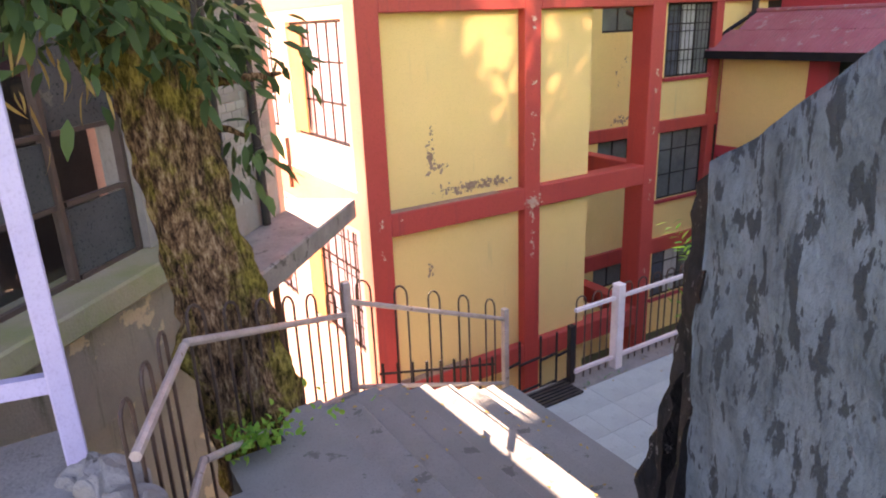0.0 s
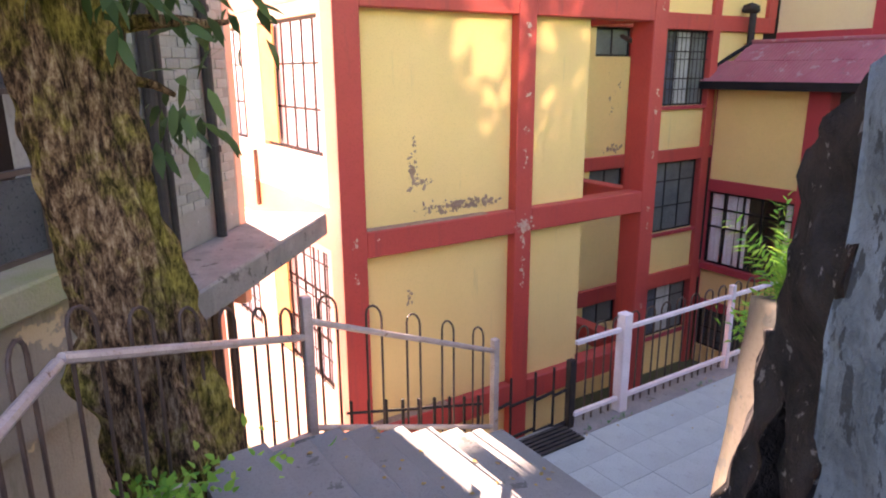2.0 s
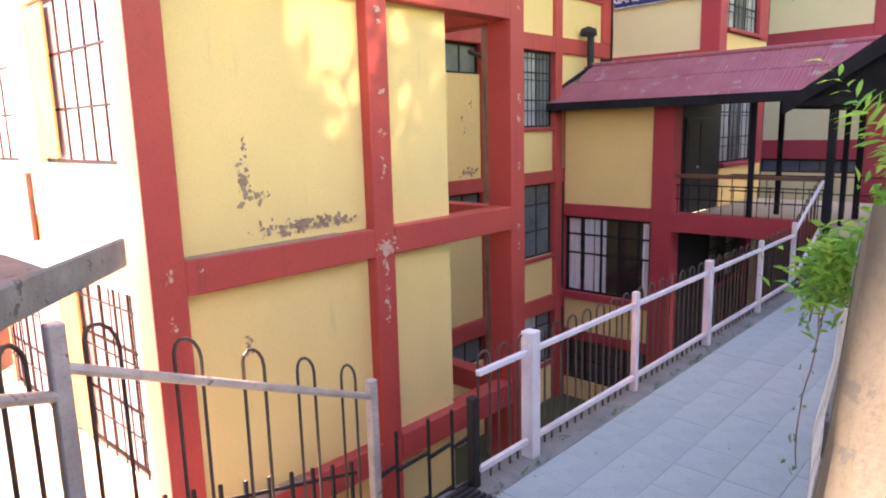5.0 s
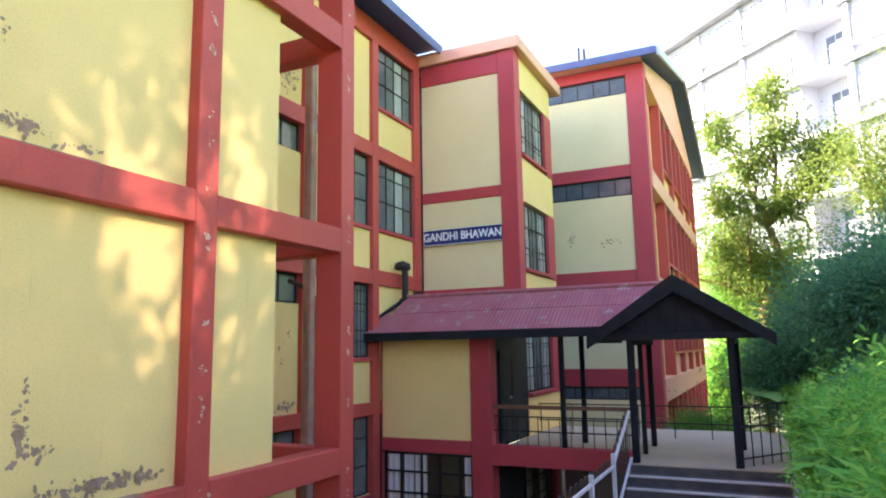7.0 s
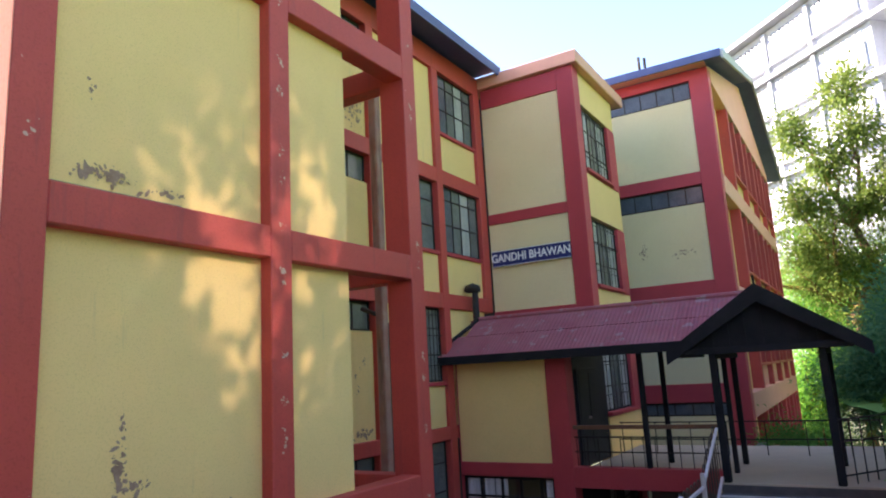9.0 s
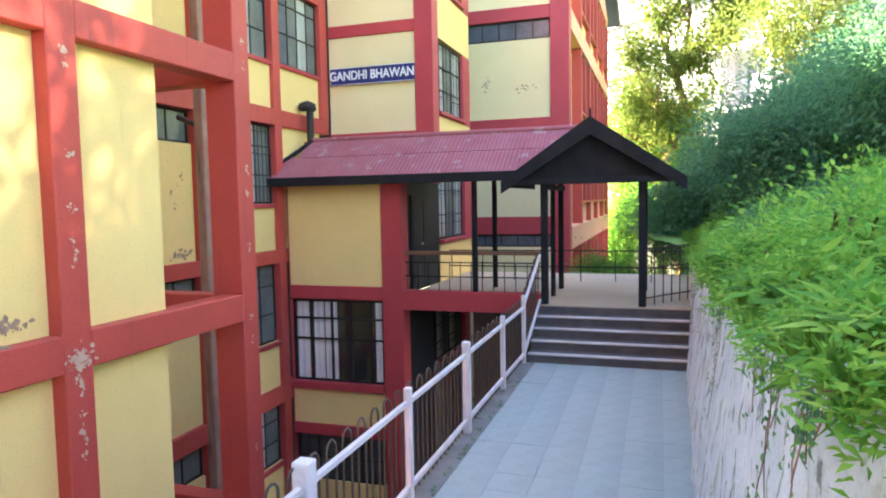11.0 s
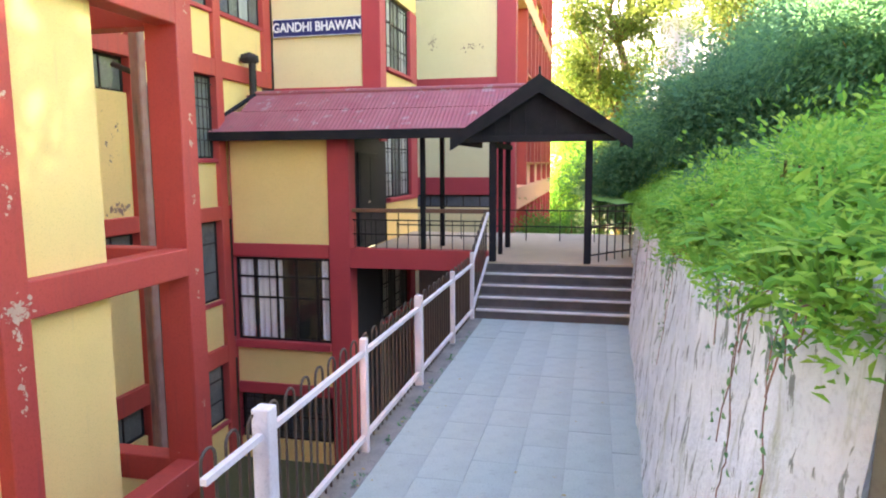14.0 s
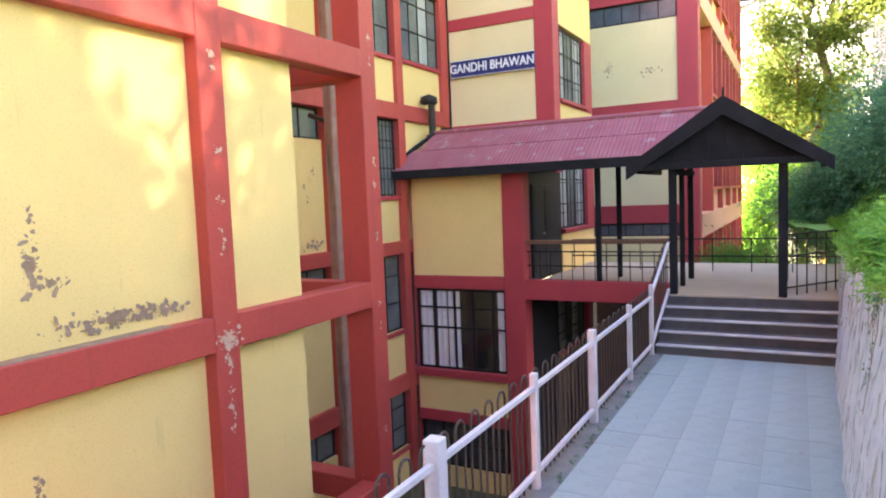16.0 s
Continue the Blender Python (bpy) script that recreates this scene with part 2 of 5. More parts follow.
PALEPANE = surface("bright_sky_sheen_glass", (0.50, 0.57, 0.70), (0.40, 0.47, 0.60), 0.2, 2, 40, bump=0.02)


def bark_material():
    m, n, l, p = nodes_of("mossy_bark")
    f = noise_of(n, l, 13.0, 10.0, 0.78, (1.9, 1.9, 0.62))
    col = ramp(n, l, f, [(0.38, (0.012, 0.008, 0.006)), (0.46, (0.085, 0.048, 0.028)), (0.54, (0.28, 0.17, 0.095)), (0.64, (0.56, 0.41, 0.26))])
    moss = ramp(n, l, noise_of(n, l, 2.2, 6.0, 0.7, None, 5.0), [(0.46, (0, 0, 0)), (0.58, (0.85, 0.85, 0.85))])
    mossy = mixed(n, l, ramp(n, l, f, [(0.42, (0, 0, 0)), (0.6, (1, 1, 1))]), (0.07, 0.06, 0.012), (0.46, 0.38, 0.08))
    col = mixed(n, l, moss, col, mossy)
    l.new(col, p.inputs["Base Color"])
    p.inputs["Roughness"].default_value = 0.95
    p.inputs["Specular IOR Level"].default_value = 0.08
    bp = n.new("ShaderNodeBump")
    bp.inputs["Strength"].default_value, bp.inputs["Distance"].default_value = 1.0, 0.05
    l.new(f, bp.inputs["Height"])
    l.new(bp.outputs[0], p.inputs["Normal"])
    return m


BARK = bark_material()
LEAF_DARK = foliage("dark_leaves", (0.035, 0.07, 0.03), (0.055, 0.11, 0.045), (0.09, 0.15, 0.05), 0.35)
LEAF_BUSH = foliage("shrub_leaves", (0.068, 0.20, 0.105), (0.11, 0.28, 0.14), (0.18, 0.36, 0.15), 0.9, 0.5)
LEAF_SUN = foliage("bright_leaves", (0.11, 0.38, 0.08), (0.22, 0.50, 0.08), (0.36, 0.58, 0.11), 0.75, 0.5)
LEAF_TREE = foliage("light_tree_leaves", (0.10, 0.17, 0.04), (0.16, 0.23, 0.05), (0.25, 0.31, 0.07), 0.9, 0.5)
LEAF_HERB = foliage("herb_leaves", (0.07, 0.22, 0.05), (0.11, 0.31, 0.06), (0.16, 0.38, 0.08), 0.7, 0.5)
GRASS = foliage("grass_blades", (0.17, 0.42, 0.07), (0.21, 0.46, 0.08), (0.27, 0.51, 0.10), 0.8, 0.5)
DRY = foliage("dry_leaves", (0.32, 0.22, 0.08), (0.40, 0.28, 0.10), (0.25, 0.16, 0.06))


# ---- building blocks ----
def thing(name, label, category, at=(0, 0, 0), group="", kind=""):
    ob = new(name)
    ob.empty_display_size = 0.2
    ob.location = at
    return tagged(ob, label, category, group, kind)


def origin(parent):
    """World place of a thing or part, from its own and its parents' places."""
    v = Vector((0, 0, 0))
    while parent:
        v += parent.location
        parent = parent.parent
    return v


def part(name, bm, material, parent=None, label="", smooth=False, local=False):
    """One mesh object from a bmesh in world metres (or in the parent's own), under its thing or part."""
    me = bpy.data.meshes.new(name)
    if parent and not local:
        bmesh.ops.translate(bm, verts=bm.verts, vec=-origin(parent))
    bm.to_mesh(me)
    bm.free()
    me.materials.append(material)
    if smooth:
        me.polygons.foreach_set("use_smooth", [True] * len(me.polygons))
    ob = new(name, me)
    ob.parent = parent
    return tagged(ob, label)


def structure(name, bm, material, label, category, smooth=False):
    return tagged(part(name, bm, material, None, "", smooth), label, category, "", "structure")


def box(bm, x0, x1, y0, y1, z0, z1, bevel=0.0):
    m = Matrix.LocRotScale(((x0 + x1) / 2, (y0 + y1) / 2, (z0 + z1) / 2), None, (abs(x1 - x0), abs(y1 - y0), abs(z1 - z0)))
    r = bmesh.ops.create_cube(bm, size=1, matrix=m)
    if bevel:
        edges = {e for v in r["verts"] for e in v.link_edges}
        bmesh.ops.bevel(bm, geom=list(edges), offset=bevel, segments=1, affect="EDGES")


def boxed(*a, bevel=0.0):
    bm = bmesh.new()
    box(bm, *a, bevel=bevel)
    return bm


def beam_between(bm, a, b, w, h=None, spin=0.0):
    """A square bar from a to b."""
    a, b = Vector(a), Vector(b)
    d = b - a
    q = d.to_track_quat("Z", "Y")
    m = Matrix.Translation((a + b) / 2) @ q.to_matrix().to_4x4() @ Matrix.Rotation(spin, 4, "Z") @ Matrix.Diagonal((w, h or w, d.length, 1))
    bmesh.ops.create_cube(bm, size=1, matrix=m)


def tube(bm, pts, r, sides=8, radii=None, caps=True):
    """A round bar along points."""
    pts = [Vector(p) for p in pts]
    rings = []
    side = None
    for i, p in enumerate(pts):
        d = (pts[min(i + 1, len(pts) - 1)] - pts[max(i - 1, 0)]).normalized()
        if side is None:
            side = d.orthogonal().normalized()
        side = (side - d * side.dot(d)).normalized()
        up = d.cross(side)
        rr = radii[i] if radii else r
        rings.append([bm.verts.new(p + rr * (math.cos(2 * math.pi * k / sides) * side + math.sin(2 * math.pi * k / sides) * up)) for k in range(sides)])
    for a, b in zip(rings, rings[1:]):
        for k in range(sides):
            bm.faces.new((a[k], a[(k + 1) % sides], b[(k + 1) % sides], b[k]))
    if caps:
        bm.faces.new(rings[0][::-1])
        bm.faces.new(rings[-1])


def tubed(pts, r, sides=8, radii=None):
    bm = bmesh.new()
    tube(bm, pts, r, sides, radii)
    return bm


class Plane:
    """A facade: axis 'y' faces -y with u along x; axis 'x' faces -x with u along y. Depth d goes into the building."""

    def __init__(self, axis, pos):
        self.axis, self.pos = axis, pos

    def ext(self, u0, u1, d0, d1, z0, z1):
        p = self.pos
        return (u0, u1, p + d0, p + d1, z0, z1) if self.axis == "y" else (p + d0, p + d1, u0, u1, z0, z1)

    def at(self, u, d, z):
        return (u, self.pos + d, z) if self.axis == "y" else (self.pos + d, u, z)


def member(name, f, u0, u1, d0, d1, z0, z1, material, parent, label="", bevel=0.012):
    return part(name, boxed(*f.ext(u0, u1, d0, d1, z0, z1), bevel=bevel), material, parent, label)


def ring(f, u0, u1, z0, z1, t, d0, d1):
    """A rectangular frame as one closed mesh."""
    bm = bmesh.new()
    loops = []
    for k, d in ((0, d0), (t, d0), (t, d1), (0, d1)):
        loops.append([bm.verts.new(f.at(u, d, z)) for u, z in ((u0 + k, z0 + k), (u1 - k, z0 + k), (u1 - k, z1 - k), (u0 + k, z1 - k))])
    for a, b in zip(loops, loops[1:] + loops[:1]):
        for i in range(4):
            bm.faces.new((a[i], a[(i + 1) % 4], b[(i + 1) % 4], b[i]))
    bmesh.ops.recalc_face_normals(bm, faces=bm.faces)
    return bm


def window(parent, f, u0, u1, z0, z1, d=0.12, cols=3, rows=2, bars=0, pane=None, frame_mat=None, sill=None, label="", curtain=None, folds=((0.02, 0.30), (0.36, 0.60), (0.72, 0.98)), ucuts=None, zcuts=None, thick=0.034):
    """A steel window: outer frame with its mullions, panes, bars and sill, and curtains hung behind it."""
    fm = frame_mat or FRAME
    t = 0.045
    w = part("window", ring(f, u0, u1, z0, z1, t, d, d + 0.05), fm, parent, label)
    us = [u0] + [u0 + (u1 - u0) * k for k in (ucuts or [i / cols for i in range(1, cols)])] + [u1]
    zs = [z0 + (z1 - z0) * k for k in (zcuts or [j / rows for j in range(1, rows)])]
    for u in us[1:-1]:
        part("mullion", boxed(*f.ext(u - thick / 2, u + thick / 2, d + 0.006, d + 0.044, z0 + t, z1 - t)), fm, w)
    for z in zs:
        part("glazing_bar", boxed(*f.ext(u0 + t, u1 - t, d + 0.002, d + 0.04, z - thick * 0.42, z + thick * 0.42)), fm, w)
    for a, b in zip(us, us[1:]):
        ob = part("pane", boxed(*f.ext(a + 0.018, b - 0.018, d + 0.022, d + 0.028, z0 + t, z1 - t)), (pane[us.index(a) % len(pane)] if isinstance(pane, tuple) else pane) or PANE, w)
        ob.visible_shadow = False
    for i in range(bars):
        u = u0 + (u1 - u0) * (i + 0.5) / bars
        part("grille_bar", tubed([f.at(u, d - 0.05, z0 + 0.01), f.at(u, d - 0.05, z1 - 0.01)], 0.009, 5), BLACK, w)
    if bars:
        for k in (0.22, 0.62, 0.9):
            z = z0 + (z1 - z0) * k
            part("grille_rail", tubed([f.at(u0, d - 0.05, z), f.at(u1, d - 0.05, z)], 0.011, 5), BLACK, w)
    if sill:
        part("sill", boxed(*f.ext(u0 - 0.05, u1 + 0.05, -0.07, d, z0 - 0.09, z0 - 0.002), bevel=0.01), sill, w)
    if curtain:
        for a, b in folds:
            bm = bmesh.new()
            n = max(8, int((u1 - u0) * (b - a) * 34))
            vs = []
            for i in range(n + 1):
                u = u0 + (u1 - u0) * (a + (b - a) * i / n)
                dd = d + 0.068 + 0.018 * math.sin(i * 1.25) + 0.008 * math.sin(i * 0.47 + a * 9)
                vs.append((bm.verts.new(f.at(u, dd, z0)), bm.verts.new(f.at(u, dd + 0.01, z1))))
            for p, q in zip(vs, vs[1:]):
                bm.faces.new((p[0], q[0], q[1], p[1]))
            part("curtain", bm, curtain, w, "", True)
    return w


def peel(parent, f, u, z, w, h, seed, d=0.0, material=None, flakes=26):
    """A patch where paint has come off: ragged flakes, a few millimetres proud of the wall."""
    r = random.Random(seed)
    bm = bmesh.new()
    for k in range(flakes * 3):
        cu, cz = u + w * r.gauss(0, 0.24), z + h * r.gauss(0, 0.24)
        s = (0.007 + 0.036 * r.random() ** 2.5) * min(1.0, 0.5 + max(w, h))
        vs = []
        n = r.randint(6, 9)
        lean, long = r.uniform(0, 3.1), r.uniform(1.0, 2.2)
        for i in range(n):
            a = 2 * math.pi * i / n
            q = s * r.uniform(0.5, 1.0)
            x, y = q * long * math.cos(a), q * math.sin(a)
            vs.append(bm.verts.new(f.at(cu + x * math.cos(lean) - y * math.sin(lean), d - 0.003 - 0.0001 * k, cz + x * math.sin(lean) + y * math.cos(lean))))
        bm.faces.new(vs)
    return tagged(part("peeled_patch", bm, material or BARE, parent), "scattered flakes of bare plaster where paint peeled", kind="stuff")


# ---- ground, court, walkway ----
COURT = -3.9
bm = bmesh.new()
bmesh.ops.create_grid(bm, x_segments=24, y_segments=24, size=900, matrix=Matrix.Translation((0, 0, COURT)))
structure("ground", bm, SOIL, "dark mossy soil and concrete of the court", "ground")
WALK_X0, WALK_X1, WALK_Y0, WALK_Y1 = 5.4, 14.65, 4.55, 7.46
floor = structure("pavement", boxed(WALK_X0, WALK_X1, WALK_Y0, WALK_Y1, -0.4, -0.006), JOINT, "grey paved walkway beside the hostel", "walkway")
structure("wall_terrace", boxed(2.2, 16.3, 4.0, 7.40, COURT, -0.404), CONCRETE, "grey concrete base wall carrying the walkway", "wall")

# stair down to the walkway, treads across the walk's direction
RISE, TREAD = 0.17, 0.35
stair = thing("stone_stair", "worn grey concrete stair leading down to the walkway", "stairs", (WALK_X0, 6, 0), kind="structure")


def rail_y(x):
    """How far the stair reaches towards its railing."""
    return min(7.10 + (x - 3.21) * 0.297, 7.08 - (3.19 - x) * 0.91) - 0.05


for n in range(1, 9):
    x1 = WALK_X0 - TREAD * (n - 1)
    part("step", boxed(x1 - TREAD, x1, 2.9, rail_y(x1 - TREAD * 0.6) - 0.15, -0.4 + RISE * (n - 1), RISE * n, bevel=0.012), STAIR, stair)
LAND = RISE * 9
for n in range(4):
    x1 = WALK_X0 - TREAD * 8 - 0.42 * n
    part("landing", boxed(x1 - 0.42, x1, 3.4, rail_y(x1 - 0.2), LAND - 0.6, LAND), STAIR, stair)
upper = thing("upper_stair", "worn grey concrete steps rising above the landing", "stairs", (1.5, 2.6, LAND), kind="structure")
for n in range(1, 9):
    y1 = 3.4 - 0.27 * (n - 1)
    part("step", boxed(0.2, 2.6, y1 - 0.27, y1, LAND - 0.3, LAND + RISE * n, bevel=0.012), STAIR, upper)
part("landing", boxed(-0.8, 2.6, -2.2, 3.4 - 0.27 * 8, LAND, LAND + RISE * 8, bevel=0.012), STAIR, upper)

# steps up to the porch
steps = thing("porch_steps", "dark worn steps with pale nosings below the porch", "stairs", (15.2, 5.9, 0), kind="structure")
for n in range(1, 6):
    x0 = 14.65 + 0.3 * (n - 1)
    z = 0.17 * n
    part("step", boxed(x0, 15.86 if n < 5 else 15.85 + 0.02, 4.5, 7.25, 0.17 * (n - 1) - 0.02, z - 0.035, bevel=0.0), RISER, steps)
    if n < 5:
        part("tread", boxed(x0 + 0.091, x0 + 0.30, 4.5, 7.25, z - 0.034, z - 0.004), RISER, steps)
    if n < 5:
        part("nosing", boxed(x0 - 0.02, x0 + 0.09, 4.5, 7.25, z - 0.034, z, bevel=0.008), NOSING, steps)
structure("wall_under_porch", boxed(18.3, 24.9, 7.5, 7.7, COURT, 0.54), CONCRETE, "grey concrete wall under the porch", "wall")
structure("wall_under_lobby", boxed(22.0, 22.2, 7.71, 10.25, COURT, 0.54), TONEDPLASTER, "brown weathered wall under the lobby, shade put into its colour", "wall")
structure("floor_porch_side", boxed(16.64, 21.4, 7.29, 10.24, 0.55, 0.85), LANDING, "pale brown concrete porch floor by the lobby", "floor")
structure("floor_porch", boxed(15.87, 21.4, 4.2, 7.285, 0.55, 0.85), LANDING, "pale brown concrete porch floor", "floor")

# ---- retaining wall with stone end ----
WALL_LINE = [(1.35, 0.2, 5.3), (2.1, 1.5, 4.8), (2.72, 2.56, 4.27), (3.34, 3.5, 3.74)]
BANK_LINE = [(4.26, 3.95, 2.70), (4.44, 4.40, 2.66), (4.80, 4.495, 2.513), (5.3, 4.62, 2.32), (9.0, 4.55, 1.95), (17.4, 4.36, 1.74)]


def rough_wall(name, pts, material, label, batter, base, amp, step, seed):
    """A battered wall with an uneven face along a line of (x, y, top)."""
    bm = bmesh.new()
    line = []
    for (x0, y0, t0), (x1, y1, t1) in zip(pts, pts[1:]):
        L = math.hypot(x1 - x0, y1 - y0)
        k = max(1, int(L / step))
        nx, ny = -(y1 - y0) / L, (x1 - x0) / L
        for i in range(k + (1 if (x1, y1, t1) == pts[-1] else 0)):
            f = i / k
            line.append((x0 + f * (x1 - x0), y0 + f * (y1 - y0), t0 + f * (t1 - t0), nx, ny))
    rows = 40
    grid = []
    for x, y, top, nx, ny in line:
        col = []
        for j in range(rows + 1):
            f = j / rows
            h = top + amp * 1.2 * noise.noise((x * 2.1, y * 2.1, seed))
            z = base + (h - base) * f
            out = batter * (1 - f) + amp * (noise.noise((x * 2.3 + seed, y * 2.3, z * 2.3)) + 0.5 * noise.noise((x * 7 + seed, y * 7, z * 7)))
            col.append(bm.verts.new((x + nx * out, y + ny * out, z)))
        for back in (0.22, 0.5):
            col.append(bm.verts.new((x - nx * back, y - ny * back, top + amp * noise.noise((x * 3, y * 3, seed + 4)))))
        col.append(bm.verts.new((x - nx * 0.5, y - ny * 0.5, base)))
        grid.append(col)
    for a, b in zip(grid, grid[1:]):
        for j in range(len(a) - 1):
            bm.faces.new((a[j], a[j + 1], b[j + 1], b[j]))
    bm.faces.new(grid[0])
    bm.faces.new(grid[-1][::-1])
    return structure(name, bm, material, label, "wall", True)


rough_wall("wall_stair_side", WALL_LINE, ROCKFACE, "grey mouldy plastered wall beside the stair", 0.04, 0.5, 0.03, 0.04, 1.0)
rough_wall("wall_stone_block", [(3.30, 3.46, 3.72), (3.5, 3.64, 3.60), (3.70, 3.83, 3.48)], ROCKDARK, "dark broken stone end of the tall stair wall", 0.10, 0.0, 0.085, 0.04, 6.0)
rough_wall("wall_stone_end", [(3.62, 3.76, 2.86), (3.8, 3.92, 2.76), (4.02, 4.11, 2.68)], ROCKDARK, "low dark broken stone end of the stair wall", 0.26, 0.0, 0.09, 0.04, 2.0)
rough_wall("wall_retaining_end", BANK_LINE[:3], TONEDPLASTER, "weathered cream plaster end of the retaining wall, darkened against sun glare", 0.22, -0.3, 0.012, 0.06, 5.0)
rough_wall("wall_retaining", BANK_LINE[2:], WALLWHITE, "limewashed stained retaining wall under the bank", 0.22, -0.3, 0.028, 0.09, 3.0)


def hill_z(x, y):
    """Height of the overgrown bank behind the retaining wall."""
    if x < 4.4:
        edge = 4.4 - (4.4 - x) * 0.95
        top = 2.65 + (4.4 - x) * 0.75
    else:
        edge = 4.5 - 0.012 * (x - 4.4)
        top = 2.5 - 0.30 * min(x - 4.4, 2) / 2 - 0.035 * (x - 4.4) if x < 17 else 1.8
    back = max(0.0, edge - y)
    z = top + 0.42 * back + 0.011 * back * back * min(1.0, x / 14) if back < 16 else top + 6.72 + 2.8 * min(1.0, x / 14) + 0.5 * (back - 16)
    return z + 0.18 * noise.noise((x * 0.7, y * 0.7, 3)) + 0.5 * noise.noise((x * 0.13, y * 0.13, 8)) * min(1, back / 4)


bm = bmesh.new()
NX, NY = 110, 60
grid = []
for i in range(NX + 1):
    x = 1.9 + 95 * (i / NX) ** 1.6
    edge = 4.4 - (4.4 - x) * 0.95 if x < 4.4 else 4.5 - 0.012 * (x - 4.4)
    if x > 17.4:
        edge += min(2.2, (x - 17.4) * 0.25)
    col = []
    for j in range(NY + 1):
        y = edge - 0.35 - 60 * (j / NY) ** 1.8
        col.append(bm.verts.new((x, y, hill_z(x, y) - 0.05)))
    grid.append(col)
for a, b in zip(grid, grid[1:]):
    for p, q, r, s in zip(a, a[1:], b[1:], b):
        bm.faces.new((p, s, r, q))
structure("hillside", bm, HILL, "grassy overgrown bank behind the retaining wall", "hillside", True)

# ---- hostel: front bay ----
LEVELS = [(-1.56, -1.18), (1.32, 1.68), (4.47, 4.835), (7.65, 8.04), (10.80, 11.30)]
FLOORS = list(zip([COURT] + [b for a, b in LEVELS[:-1]], [a for a, b in LEVELS]))
bay = thing("hostel_wing", "yellow hostel wing with red concrete frame and peeling paint", "building", (8, 11.8, COURT))
F = Plane("y", 10.30)
for u0, u1, d in ((5.0, 5.36, 0.34), (7.85, 8.18, 0.34), (10.68, 11.02, 0.46)):
    member("pillar", F, u0, u1, 0.0, d, COURT, 11.3, RED, bay)
for z0, z1 in LEVELS:
    member("beam", F, 5.36, 7.85, 0.003, 0.32, z0, z1, RED, bay)
    member("beam", F, 8.18, 10.68, 0.003, 0.32, z0, z1, RED, bay)
    part("return_beam", boxed(10.70, 11.0, 10.76, 13.02, z0, z1 - 0.02, bevel=0.012), RED, bay)
for k, (z0, z1) in enumerate(FLOORS):
    for u0, u1 in ((5.36, 7.85), (8.18, 9.41)):
        p = member("panel", F, u0, u1, 0.17, 0.30 if u0 < 6 else 2.8, z0, z1, YELLOW, bay, bevel=0.0)
        if u0 < 6 and k == 2:
            peel(p, F, u0 + 1.62, z0 + 0.17, 1.3, 0.16, 12, 0.17, flakes=64)
            peel(p, F, u0 + 0.95, z0 + 0.55, 0.42, 0.12, 22, 0.17, flakes=12)
            peel(p, F, u0 + 0.80, z0 + 0.72, 0.14, 0.42, 23, 0.17, flakes=14)
            peel(p, F, u0 + 0.84, z0 + 1.05, 0.06, 0.3, 24, 0.17, flakes=4)
        elif u0 < 6 and k == 3:
            peel(p, F, u0 + 0.55, z0 + 0.20, 0.6, 0.16, 13, 0.17, flakes=34)
            peel(p, F, u0 + 1.25, z0 + 0.14, 0.6, 0.10, 14, 0.17, flakes=8)
            peel(p, F, u0 + 0.42, z0 + 1.0, 0.06, 0.22, 25, 0.17, flakes=3)
        elif u0 < 6 and k == 1:
            peel(p, F, u0 + 0.72, z1 - 0.72, 0.12, 0.22, 26, 0.17, flakes=6)
        if u0 < 6 and 0 < k < 4:
            part("worn_ledge", boxed(*F.ext(u0 + 0.02, u0 + (1.3 if k % 2 else 2.0), 0.02, 0.165, z0 + 0.001, z0 + 0.012)), BARE, bay, "bare cement on the ledge")
peel(bay, F, 8.02, 1.42, 0.26, 0.24, 31, 0.0, CHIP, 44)
for i in range(34):
    r = random.Random(100 + i)
    peel(bay, F, r.choice((5.18, 8.02, 8.02, 8.02, 10.86, 10.86)), r.uniform(-1, 8.5), 0.09, 0.16, 200 + i, 0.0, CHIP, 3)

# flank of the bay
G = Plane("x", 5.0)
member("pillar_side", G, 10.302, 10.643, -0.006, 0.002, COURT, 11.29, SALMON, bay, "thin salmon sheet over the corner pillar's side", 0.0)


def punched(f, us, zs, d0, d1, holes, material, parent):
    """A wall in upright strips with openings where (u, z) cells are in holes."""
    for i, (a, b) in enumerate(zip(us, us[1:])):
        run = None
        for j, (c, e) in enumerate(list(zip(zs, zs[1:])) + [(None, None)]):
            solid = c is not None and (i, j) not in holes
            if solid and run is None:
                run = c
            if not solid and run is not None:
                member("wall", f, a, b, d0, d1, run, zs[j], material, parent, bevel=0.0)
                run = None


rows = [(-0.75, 1.32), (2.62, 4.42), (5.72, 7.52), (8.82, 10.6)]
zs = [COURT] + [z for r in rows for z in r] + [11.3]
# Flank is carried on unseen to y=26 to hold back the low sun.
us = [10.645, 10.80, 13.05, 13.85, 15.6, 26.0]
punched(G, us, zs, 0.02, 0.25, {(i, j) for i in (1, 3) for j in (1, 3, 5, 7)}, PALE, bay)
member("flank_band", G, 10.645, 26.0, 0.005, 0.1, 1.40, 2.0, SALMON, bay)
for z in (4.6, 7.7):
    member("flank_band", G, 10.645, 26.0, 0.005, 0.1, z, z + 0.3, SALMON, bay)
